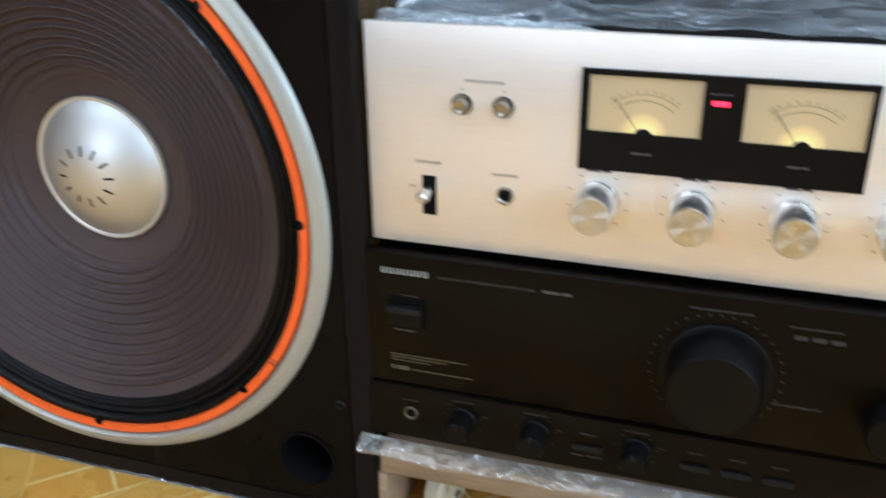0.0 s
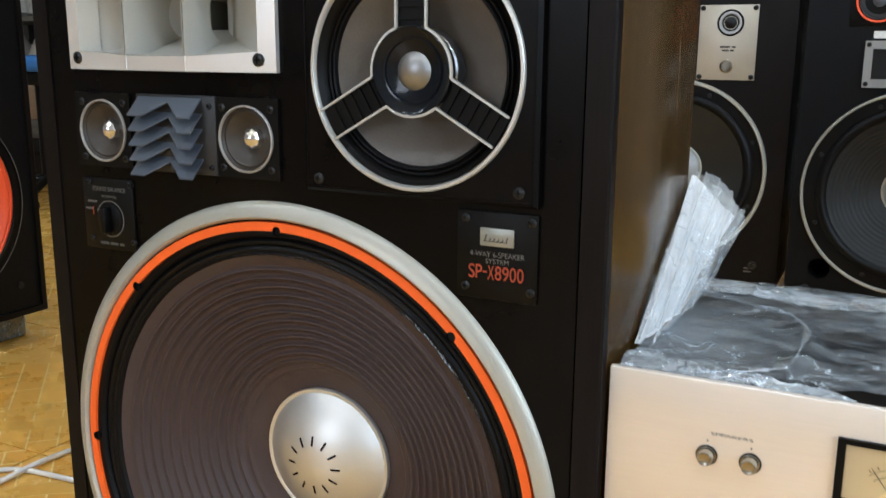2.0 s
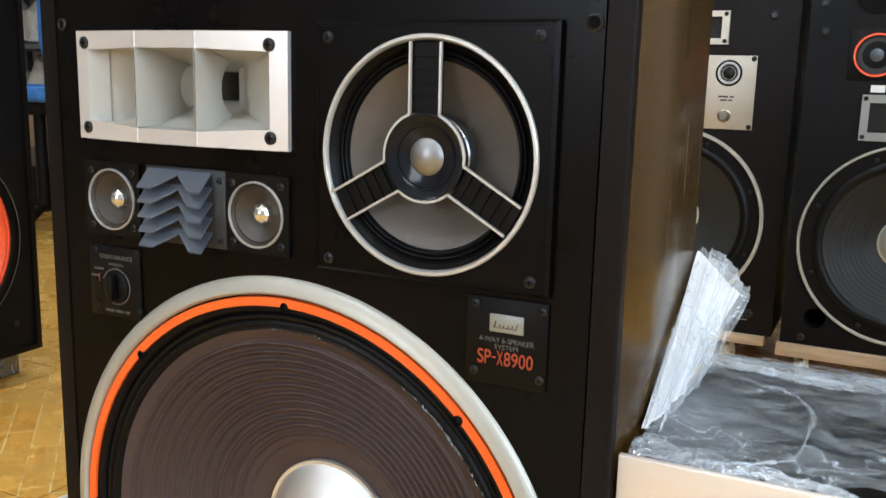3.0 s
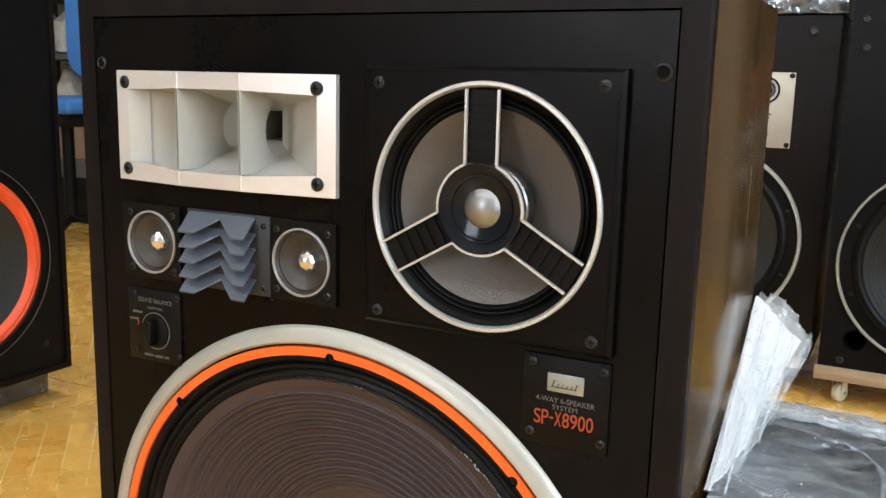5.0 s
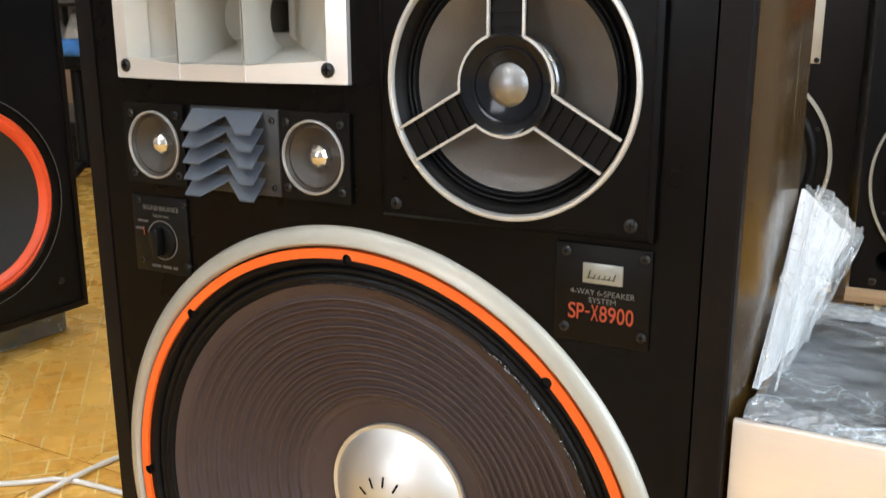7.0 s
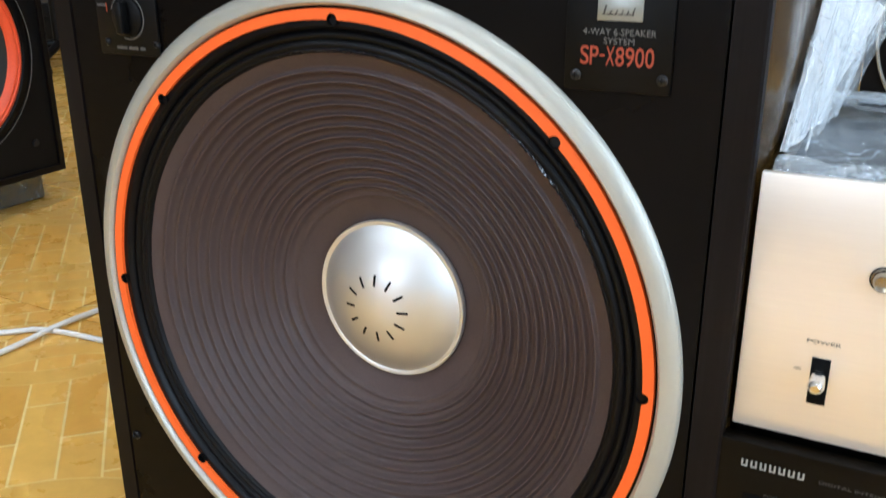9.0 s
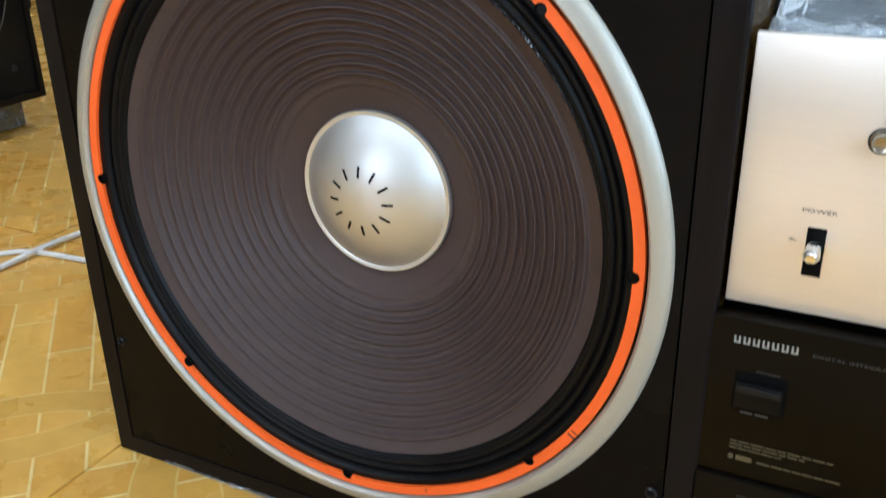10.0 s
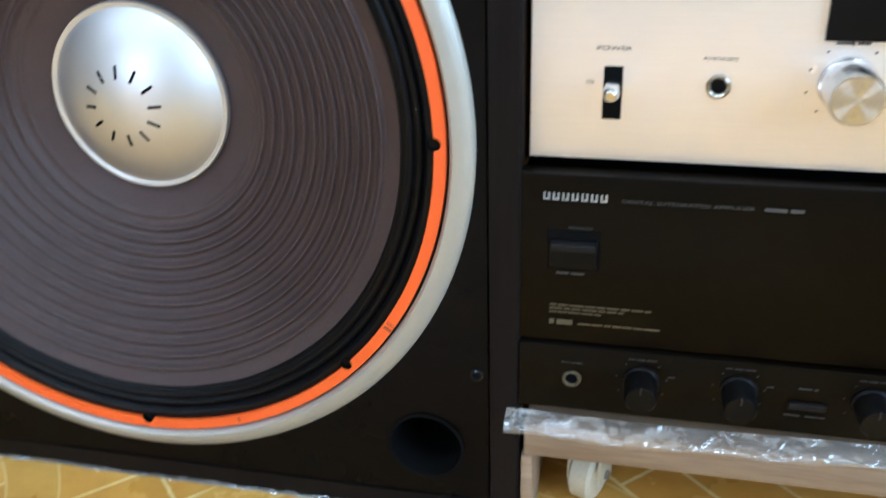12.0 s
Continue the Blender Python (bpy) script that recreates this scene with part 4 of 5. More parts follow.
for x in (0.1900, 0.2505, 0.3110, 0.3715):
    k = part("knob", fluted((x, AY, 0.3125), [(0.0141, -0.0002), (0.0141, -0.0030), (0.0138, -0.0036), (0.0134, -0.0036), (0.0132, -0.0285), (0.0122, -0.0300), (0.0080, -0.0298), (1e-5, -0.0298)], 64), M_CHROME, amp, "turned silver knob")
    part("knob_face", lathe((x, AY, 0.3125), [(0.0119, -0.0301), (0.0118, -0.0303), (0.0060, -0.0303), (1e-5, -0.0303)], 48), M_SPUN, k, "spun metal end face")
    for i in range(9):
        t = math.radians(-50 + 280 * i / 8)
        part("tick", lathe((x + 0.0195 * math.cos(t), AY - 0.0004, 0.3125 + 0.0195 * math.sin(t)), [(0.0006, 0.0003), (0.0006, -0.0001), (1e-5, -0.0001)], 8), M_PRINT_BLACK, k)
    bars([(x - 0.008, x + 0.008, 0.3322, 0.3336)], AY - 0.0004, M_PRINT_DIM, amp)
for x in (0.0980, 0.1258):
    b = part("push_button", lathe((x, AY, 0.3700), [(0.0062, -0.0002), (0.0062, -0.0012), (0.0058, -0.0014), (0.0056, -0.0004), (0.0052, -0.0004), (0.0050, -0.0075), (0.0042, -0.0085), (0.0030, -0.0078), (1e-5, -0.0078)], 36), M_BUTTON, amp, "round worn push button")
    part("bezel", lathe((x, AY, 0.3700), [(0.0071, 0.0001), (0.0071, -0.0008), (0.0063, -0.0010), (0.0063, 0.0001)], 36), M_GREY, b)
    bars([(x - 0.0004, x + 0.0004, 0.3795, 0.3808)], AY - 0.0004, M_PRINT_DIM, amp)
writing("SPEAKERS", 0.1000, 0.1265, 0.3848, 0.3868, AY - 0.0004, M_PRINT_DIM, amp)
writing("POWER", 0.0650, 0.0830, 0.3265, 0.3287, AY - 0.0004, M_PRINT_DIM, amp)
writing("ON", 0.0600, 0.0640, 0.3085, 0.3103, AY - 0.0004, M_PRINT_DIM, amp)
writing("PHONES", 0.1195, 0.1365, 0.3225, 0.3243, AY - 0.0004, M_PRINT_DIM, amp)
sl = part("power_switch", box(0.0690, 0.0790, AY - 0.0006, AY + 0.0001, 0.2890, 0.3180, 0.0003), M_HOLE, amp, "black switch slot with a silver lever")
lv = part("lever", lathe((0, 0, 0), [(0.0024, 0), (0.0038, -0.004), (0.0046, -0.014), (0.0038, -0.0165), (0.0025, -0.0178), (1e-5, -0.0178)], 24), M_CHROME, sl)
lv.data.transform(Matrix.Translation((0.0738, AY, 0.3085)) @ Matrix.Rotation(radians(6), 4, "X"))
part("headphone_jack", lathe((0.1280, AY, 0.3090), [(0.0062, -0.0002), (0.0062, -0.0018), (0.0052, -0.0024), (0.0040, -0.0016), (0.0036, -0.0008)], 32), M_BUTTON, amp)
part("jack_hole", disc_caps((0.1280, AY, 0.3090), 0.0042, -0.0007), M_HOLE, amp)

# ---- the black amplifier below ----
KX0, KX1, KZ0, KZ1 = 0.0265, 0.4665, 0.1030, 0.2600
ken = thing("integrated_amplifier", (0.246, 0.2, 0.1), "black integrated amplifier with a large volume knob, on a wrapped board", "amplifier")
part("case", box(KX0 + 0.004, KX1 - 0.004, 0.0125, 0.33, 0.1045, 0.2550, 0.002), M_BLACK, ken)
part("upper_panel", box(KX0, KX1, 0.0, 0.012, 0.1515, KZ1, 0.0015), M_KEN, ken, "charcoal front panel")
part("lower_panel", box(KX0, KX1, -0.0015, 0.012, KZ0, 0.1490, 0.0015), M_KEN, ken, "charcoal control strip")
part("seam", box(KX0 + 0.002, KX1 - 0.002, 0.006, 0.0115, 0.1491, 0.1514), M_HOLE, ken)
for i in range(7):
    mark_x = 0.0395 + 0.0053 * i
    for dx in (0.0, 0.0026):
        part("maker_mark", box(mark_x + dx, mark_x + dx + 0.0010, -0.0005, 0.0001, 0.2440, 0.2484), M_PRINT_LIGHT, ken, smooth=False)
    part("maker_mark", box(mark_x + 0.0011, mark_x + 0.0025, -0.0005, 0.0001, 0.2440, 0.2448), M_PRINT_LIGHT, ken, smooth=False)
writing("DIGITAL INTEGRATED AMPLIFIER", 0.0830, 0.1530, 0.2443, 0.2463, -0.0003, M_PRINT_DIM, ken)
bars([(0.158, 0.178, 0.2443, 0.2463)], -0.0003, M_PRINT_DIM, ken)
pb = part("power_button_bezel", box(0.0425, 0.0725, -0.0004, 0.0001, 0.2005, 0.2260), M_HOLE, ken)
part("power_button", box(0.0440, 0.0710, -0.0045, -0.0005, 0.2030, 0.2205, 0.0012), M_BLACK, ken, "black power button")
part("finger_ridge", box(0.0445, 0.0705, -0.0075, -0.0046, 0.2150, 0.2200, 0.0011), M_GREY, bpy.data.objects["power_button"])
writing("POWER", 0.0545, 0.0680, 0.2268, 0.2284, -0.0007, M_PRINT_DIM, ken)
for q in ((0.0480, 0.0550, 0.1975, 0.1987), (0.0565, 0.0640, 0.1975, 0.1987)):
    bars([q], -0.0003, M_PRINT_DIM, ken)
bars([(0.0445, 0.1035, 0.1762, 0.1772), (0.0445, 0.0880, 0.1738, 0.1748), (0.0445, 0.0750, 0.1714, 0.1722), (0.0615, 0.1090, 0.1642, 0.1652)], -0.0003, M_PRINT_GOLD, ken)
bars([(0.0445, 0.0475, 0.1635, 0.1668), (0.0490, 0.0585, 0.1635, 0.1668)], -0.0003, M_PRINT_GOLD, ken, "printed_block")
vk = part("volume_knob", lathe((0.2765, 0, 0.2025), [(0.0370, -0.0002), (0.0370, -0.0025), (0.0355, -0.0035), (0.0320, -0.0035), (0.0312, -0.0060), (0.0300, -0.0290), (0.0282, -0.0312), (0.0150, -0.0308), (1e-5, -0.0308)], 96), M_BLACK, ken, "large black volume knob")
for i in range(31):
    t = math.radians(-60 + 300 * i / 30)
    part("tick", lathe((0.2765 + 0.0430 * math.cos(t), -0.0002, 0.2025 + 0.0430 * math.sin(t)), [(0.0009, 0.0002), (0.0009, -0.0002), (1e-5, -0.0002)], 8), M_PRINT_FAINT, vk)
bars([(0.2560, 0.2960, 0.2480, 0.2494)], -0.0003, M_PRINT_FAINT, ken)
bars([(0.318, 0.350, 0.2435, 0.2447), (0.322, 0.330, 0.2355, 0.2385), (0.333, 0.341, 0.2355, 0.2385), (0.344, 0.352, 0.2355, 0.2385), (0.315, 0.345, 0.1845, 0.1857)], -0.0003, M_PRINT_FAINT, ken)
part("headphone_jack", lathe((0.0595, -0.0015, 0.1265), [(0.0058, -0.0001), (0.0056, -0.0014), (0.0044, -0.0018), (0.0036, -0.0006)], 28), M_PRINT_GOLD, ken)
part("jack_hole", disc_caps((0.0595, -0.0015, 0.1265), 0.0040, -0.0004), M_HOLE, ken)
writing("PHONES", 0.0530, 0.0660, 0.1372, 0.1388, -0.0018, M_PRINT_DIM, ken)
for x in (0.1010, 0.1570, 0.2300):
    k = part("tone_knob", lathe((x, -0.0015, 0.1290), [(0.0112, -0.0001), (0.0112, -0.0020), (0.0102, -0.0026), (0.0098, -0.0030), (0.0093, -0.0190), (0.0084, -0.0205), (1e-5, -0.0205)], 44), M_BLACK, ken, "small black tone knob")
    part("pointer", box(x - 0.0004, x + 0.0004, -0.0224, -0.0218, 0.1335, 0.1385), M_PRINT_FAINT, k)
    bars([(x - 0.0085, x + 0.0085, 0.1438, 0.1448)], -0.0018, M_PRINT_FAINT, ken)
    for i in range(7):
        t = math.radians(-30 + 40 * i)
        part("tick", lathe((x + 0.0150 * math.cos(t), -0.0018, 0.1290 + 0.0150 * math.sin(t)), [(0.0005, 0.0003), (0.0005, -0.0001), (1e-5, -0.0001)], 6), M_PRINT_DIM, k)
    bars([(x + 0.0155, x + 0.0195, 0.1335, 0.1345)], -0.0018, M_PRINT_FAINT, ken)
part("rocker", box(0.1855, 0.2065, -0.0045, -0.0014, 0.1215, 0.1262, 0.0008), M_GREY, ken)
bars([(0.190, 0.201, 0.1345, 0.1357), (0.184, 0.193, 0.1155, 0.1166), (0.196, 0.207, 0.1155, 0.1166)], -0.0018, M_PRINT_FAINT, ken)
for x in (0.262, 0.290, 0.318):
    part("rocker", box(x, x + 0.019, -0.0045, -0.0014, 0.1215, 0.1262, 0.0008), M_GREY, ken)
    bars([(x + 0.004, x + 0.015, 0.1345, 0.1357)], -0.0018, M_PRINT_FAINT, ken)
part("tone_knob", lathe((0.385, -0.0005, 0.185), [(0.0155, -0.0001), (0.0150, -0.0190), (0.0138, -0.0205), (1e-5, -0.0205)], 44), M_BLACK, ken)

# ---- dolly board under the amplifiers ----
dolly = thing("dolly", (0.25, 0.2, 0), "raw wooden board on yellowed castors carrying the amplifiers", "dolly")
part("board", box(0.0300, 0.4900, 0.0010, 0.40, 0.0610, 0.0850, 0.0015), M_BOARD, dolly, "raw board with a worn edge")
part("end_plank", box(0.0285, 0.0360, -0.0005, 0.40, 0.0002, 0.0609, 0.001), M_BOARD, dolly)


# unseen right end and rear planks, added to keep light from under the board
part("end_plank", box(0.4820, 0.4895, -0.0005, 0.40, 0.0002, 0.0609, 0.001), M_BOARD, dolly)
part("shade_plank", box(0.0362, 0.4818, 0.392, 0.400, 0.0002, 0.0609, 0.001), M_BOARD, dolly)


def castor(x, y, parent, z_top=0.061, r=0.021, turn=20):
    rt = Matrix.Translation((x, y, 0)) @ Matrix.Rotation(radians(turn), 4, "Z")

    def put(name, geo, m, par, label=""):
        ob = part(name, geo, m, par, label)
        ob.data.transform(rt)
        return ob

    c = put("castor", box(-0.018, 0.018, -0.018, 0.018, z_top - 0.003, z_top - 0.0001), M_STEEL, parent)
    put("fork", join(box(-0.006, 0.014, -0.0125, -0.0105, r - 0.006, z_top - 0.003), box(-0.006, 0.014, 0.0105, 0.0125, r - 0.006, z_top - 0.003), box(-0.006, 0.014, -0.0105, 0.0105, z_top - 0.006, z_top - 0.003)), M_CASTOR, c)
    put("wheel", lathe((0.004, 0, r), [(1e-5, -0.010), (r * 0.45, -0.010), (r * 0.5, -0.0085), (r * 0.85, -0.0085), (r, -0.006), (r, 0.006), (r * 0.85, 0.0085), (r * 0.5, 0.0085), (r * 0.45, 0.010), (1e-5, 0.010)], 36), M_CASTOR, c, "yellowed nylon wheel")
    put("axle", lathe((0.004, 0, r), [(1e-5, -0.0145), (0.0035, -0.0145), (0.0035, 0.0145), (1e-5, 0.0145)], 12), M_STEEL, c)
    return c


for x, y, t in ((0.070, 0.040, 70), (0.44, 0.040, 20), (0.07, 0.34, 40), (0.44, 0.34, -30)):
    castor(x, y, dolly, turn=t)


def crumpled_sheet(fn, nu, nv, amp_, freq, seed):
    """A grid over u, v in 0..1, pushed about by noise."""
    v, f = [], []
    for i in range(nu + 1):
        for j in range(nv + 1):
            p = Vector(fn(i / nu, j / nv))
            q = p * freq + Vector((seed, 0, 0))
            d = noise.noise_vector(q) + 0.6 * noise.noise_vector(q * 2.7) + 0.35 * noise.noise_vector(q * 6.1)
            v.append(tuple(p + d * amp_))
    for i in range(nu):
        for j in range(nv):
            a = i * (nv + 1) + j
            f.append((a, a + 1, a + nv + 2, a + nv + 1))
    return v, f


def creased(fn, nu, nv, amp_, freq, seed, out):
    """A sheet of film with sharp random folds: cell borders stand up as creases along the way out."""
    v, f = [], []
    o = Vector(out)
    for i in range(nu + 1):
        for j in range(nv + 1):
            p = Vector(fn(i / nu, j / nv))
            h = 0.0
            for k, w in ((1.0, 1.0), (2.3, 0.5)):
                q = p * freq * k + Vector((seed, seed * 0.37, 0)) + 0.35 * noise.noise_vector(p * freq * k * 1.7)
                d = noise.voronoi(q)[0]
                h += w * (math.exp(-9 * (d[1] - d[0])) + 0.5 * d[0])
            v.append(tuple(p + o * (amp_ * h)))
    for i in range(nu):
        for j in range(nv):
            a = i * (nv + 1) + j
            f.append((a, a + 1, a + nv + 2, a + nv + 1))
    return v, f


wrapb = part("plastic_wrap", creased(lambda u, v: (0.020 + 0.47 * u, -0.006 - 0.013 * math.sin(math.pi * v) , 0.1035 - (0.018 - 0.007 * u) * v - 0.0015 * math.sin(9 * u) + 0.002 * math.sin(31 * u) * v), 200, 24, 0.0022, 40, 3, (0, -0.8, 0.5)), M_FILM_DENSE, sharp=60)
tagged(wrapb, "crumpled clear plastic film bunched along the board edge", "plastic wrap")
cover = thing("plastic_cover", (0.25, 0.15, 0.4135), "crinkled clear plastic film over the amplifier's black top", "plastic wrap")


def cover_height(x, y):
    """The film lies almost flat, swells along the back edge and stands in a curved fold at its free end."""
    back = max(0.0, (y - 0.225) / 0.065)
    bow = math.hypot((x - 0.045) / 0.105, (y - 0.120) / 0.105)
    return 0.4150 + 0.0022 * math.sin(11 * y + 9 * x) ** 2 + 0.005 * math.sin(math.pi * min(1.0, back) * 0.8) + 0.0050 * math.exp(-((bow - 1) / 0.07) ** 2)


def cover_point(u, v):
    """The film's front edge draws back from the panel past its free end."""
    x = 0.034 + 0.436 * u
    y0 = 0.020 + 0.034 * min(1.0, max(0.0, (x - 0.13) / 0.09)) + 0.004 * math.sin(40 * u)
    y = y0 + (0.295 - y0) * v
    return x, y, cover_height(x, y)


part("sheet", creased(cover_point, 200, 140, 0.0018, 13, 11, (0, 0, 1)), M_COVER, cover, "clear film with long creases", sharp=50)
part("back_roll", creased(lambda u, v: (0.034 + 0.436 * u, 0.248 + 0.048 * v, 0.4155 + 0.0050 * math.sin(math.pi * (0.1 + 0.8 * v)) + 0.0015 * math.sin(17 * u)), 220, 30, 0.0022, 30, 5, (0, -0.3, 0.9)), M_CREST, cover, "bunched milky film", sharp=30)
part("front_fold", creased(lambda u, v: (0.034 + 0.150 * u, 0.0195 + (0.004 + 0.032 * (1 - u) ** 0.7 + 0.003 * math.sin(23 * u)) * v, 0.4175 + 0.0045 * math.sin(math.pi * v) * (1 - 0.6 * u)), 90, 24, 0.0024, 34, 8, (0, -0.2, 0.9)), M_FILM_ROLL, cover, "bunched milky film", sharp=30)
bowed = [(0.045 + 0.105 * math.cos(radians(-70 + 130 * i / 40)), 0.120 + 0.105 * math.sin(radians(-70 + 130 * i / 40))) for i in range(41)]
part("curved_fold", creased(lambda u, v: (bowed[round(u * 40)][0] + 0.004 * (v - 0.5) * (0.4 + math.sin(7 * u) ** 2) + 0.007 * math.sin(9 * u), bowed[round(u * 40)][1] + 0.004 * math.sin(15 * u), 0.4200 + 0.0014 * math.sin(math.pi * v)), 40, 8, 0.0016, 60, 9, (0, 0, 1)), M_FILM_ROLL, cover, "standing fold of film", sharp=30)

# ---- bagged papers leaning on the speaker's side ----
bag = thing("bagged_papers", (0.05, 0.16, 0.42), "white papers in a clear plastic bag leaning on the speaker", "papers")
SHEETS = Vector((0.0305, 0.072, 0.4185)), Vector((0.0450, 0.195, 0.4205)), Vector((0.0280, 0.2560, 0.5225)), Vector((0.0690, 0.2540, 0.4910))
BAG = Vector((0.0320, 0.060, 0.4225)), Vector((0.0480, 0.212, 0.4245)), Vector((0.0290, 0.2580, 0.5250)), Vector((0.0735, 0.2500, 0.4900))


def leaning(corners, u, v, lift=0.0, pleat=0.0, k=0.0):
    """A point on the slanting face: u backwards, v upwards; pleats run up the sheet."""
    b0, b1, t0, t1 = corners
    p = (b0 * (1 - u) + b1 * u) * (1 - v) + (t0 * (1 - u) + t1 * u) * v
    w = math.sin(19 * u + 3 * v + k) + 0.6 * math.sin(43 * u - 5 * v + 2 * k) + 0.4 * math.sin(88 * u + 4 * v)
    return p + Vector((lift + pleat * w, 0, 0.002 * math.sin(5 * u + k) * v))


random.seed(5)
for i in range(5):
    reach, cut = 0.97 - 0.15 * i + random.uniform(-0.02, 0.02), 1.0 - random.uniform(0.0, 0.012)
    part("sheet", crumpled_sheet(lambda u, v, i=i, reach=reach, cut=cut: leaning(SHEETS, u * reach * (0.88 + 0.12 * v), v * cut, 0.0008 * i, 0.0008, 0.7 * i), 36, 20, 0.0006, 22, 20 + 0.05 * i), M_PAPER, bag, "creased white sheet", sharp=60)


def bag_top(u):
    """The bag's torn upper edge falls in two steps towards its free corner."""
    return 1.01 + 0.05 * math.sin(math.pi * u) ** 2 + (0.035 if 0.82 < u < 0.92 else 0.0)


M_BAGFILM = film("bag_film", 0.94, 0.16, 0.46, fold_height=0.0015)
for lift, k in ((0.0005, 3.0), (0.0105, 7.0)):
    part("bag_side", crumpled_sheet(lambda u, v, lift=lift, k=k: leaning(BAG, 1.02 * u, bag_top(u) * v, lift * (1 - 0.7 * u) + 0.001, 0.0015, k), 110, 44, 0.0007, 26, 40 + k), M_BAGFILM, bag, "crinkled clear bag", sharp=40)

# ---- the loudspeakers behind ----


def driver(parent, x, z, r, rim, cone, cap, cap_r, y=0.0, surround=None, depth=0.25, ribs=0, name="woofer", label="", rim_in=0.966):
    """A round driver on a front at y: rim, surround, cone and cap."""
    d = part(name, lathe((x, y, z), [(r, 0), (r, -0.006), (r * 0.992, -0.009), (r * rim_in, -0.009), (r * (rim_in - 0.008), -0.005), (r * (rim_in - 0.012), 0.002)], 80), rim, parent, label)
    part("flange", lathe((x, y, z), [(r * (rim_in - 0.009), -0.001), (r * 0.86, -0.001), (r * 0.85, 0.002)], 80), M_BLACK, d)
    part("surround", lathe((x, y, z), [(r * 0.86, 0.001)] + [(r * (0.855 - 0.10 * i / 12), -r * 0.03 * math.sin(math.pi * i / 12)) for i in range(13)] + [(r * 0.75, 0.002)], 80), surround or M_RUBBER, d)
    part("cone", lathe((x, y, z), cone_profile(r * 0.76, 0.0, cap_r * 0.97, r * depth, max(ribs, 0.001), 0.0008 if ribs else 0.0, 0.1, 90 if ribs else 20), 80), cone, d, sharp=60)
    part("dust_cap", lathe((x, y + r * depth, z), [(cap_r * 1.02, 0.004)] + cap_profile(cap_r, cap_r * 0.42, 12), 48), cap, d)
    part("cap_rim", lathe((x, y + r * depth, z), [(cap_r * 1.06, 0.003), (cap_r * 1.05, -0.003), (cap_r * 1.0, -0.004), (cap_r * 0.97, -0.001)], 48), rim, d)
    for j in range(8):
        a = math.pi / 4 * j + 0.39
        part("bolt", lathe((x + r * 0.90 * math.cos(a), y - 0.001, z + r * 0.90 * math.sin(a)), [(r * 0.022, 0.0), (r * 0.020, -0.003), (1e-5, -0.003)], 10), M_SCREW, d)
    return d


# A: black floor-stander with champagne plates
bx0, bx1, bz0, bz1, by = -0.62, -0.035, 0.085, 0.862, 1.64
spa = thing("loudspeaker", (-0.33, 1.8, 0.085), "black loudspeaker with champagne tweeter plates on a wooden dolly", "loudspeaker", "speakers along the back")
part("cabinet", panel(rect(bx0, bx1, bz0, bz1), [circle(-0.292, 0.352, 0.20, 64)], by, by + 0.36), M_BROWNCAB, spa, sharp=30)
driver(spa, -0.292, 0.352, 0.217, M_RING, M_DARKCONE, M_CAP_MATTE, 0.056, by, label="black woofer with a silver rim")
pl = part("tweeter_plate", box(-0.250, -0.1195, by - 0.005, by, 0.569, 0.738, 0.001), M_PLATE, spa, "champagne tweeter plate")
part("tweeter", lathe((-0.1795, by - 0.005, 0.698), [(0.0300, 0.0), (0.0300, -0.003), (0.0265, -0.004), (0.0255, -0.003)], 40), M_BLACK, pl)
part("tweeter_ring", lathe((-0.1795, by - 0.008, 0.698), [(0.0256, 0.001), (0.0250, -0.001), (0.0215, -0.001), (0.0190, 0.002)], 40), M_RING_DIM, pl)
part("tweeter_cone", lathe((-0.1795, by - 0.007, 0.698), [(0.0192, 0.0), (0.0150, 0.002), (1e-5, 0.0024)], 40), M_DARKCONE, pl)
part("dome", lathe((-0.1795, by - 0.004, 0.698), cap_profile(0.0150, 0.008, 8), 24), M_GREY, pl)
part("control", lathe((-0.1830, by - 0.005, 0.600), [(0.0150, 0.0), (0.0150, -0.002), (0.0120, -0.003), (0.0110, -0.0015), (0.0090, -0.0015), (0.0085, -0.010), (1e-5, -0.010)], 28), M_BUTTON, pl)
bars([(-0.200, -0.165, 0.642, 0.646), (-0.195, -0.180, 0.634, 0.638), (-0.177, -0.168, 0.634, 0.638)], by - 0.0054, M_PRINT_BLACK, pl)
for x in (-0.1265, -0.243):
    for z in (0.576, 0.731):
        screw(x, by - 0.0052, z, 0.006, pl)
h2 = part("horn", panel(rect(-0.40, -0.1865, 0.7625, 0.838), [rect(-0.385, -0.2030, 0.776, 0.825)], by - 0.012, by), M_PLATE, spa, "small champagne horn", sharp=30)
part("flare", flare(-0.385, -0.2030, 0.776, 0.825, -0.31, -0.28, 0.79, 0.81, by - 0.006, by - 0.0005, 4), M_GREY, h2)
for z in (0.770, 0.831):
    screw(-0.1945, by - 0.0122, z, 0.005, h2)
for z in (0.828, 0.135):
    part("grille_socket", lathe((-0.0915, by, z), [(0.0105, 0.0), (0.0105, -0.003), (0.007, -0.004), (0.006, -0.001), (1e-5, -0.001)], 20), M_SCREW, spa)
bars([(-0.110, -0.092, 0.118, 0.121), (-0.110, -0.092, 0.126, 0.129)], by - 0.0005, M_PRINT, spa)
dla = thing("dolly", (-0.33, 1.8, 0), "raw wooden dolly board with pale castors", "dolly", "speaker dollies")
part("board", box(-0.64, -0.050, by - 0.006, by + 0.38, 0.0605, 0.0848, 0.001), M_BOARD, dla)
castor(-0.140, by + 0.045, dla, 0.0605, 0.022, 60)
castor(-0.55, by + 0.045, dla, 0.0605, 0.022, 10)
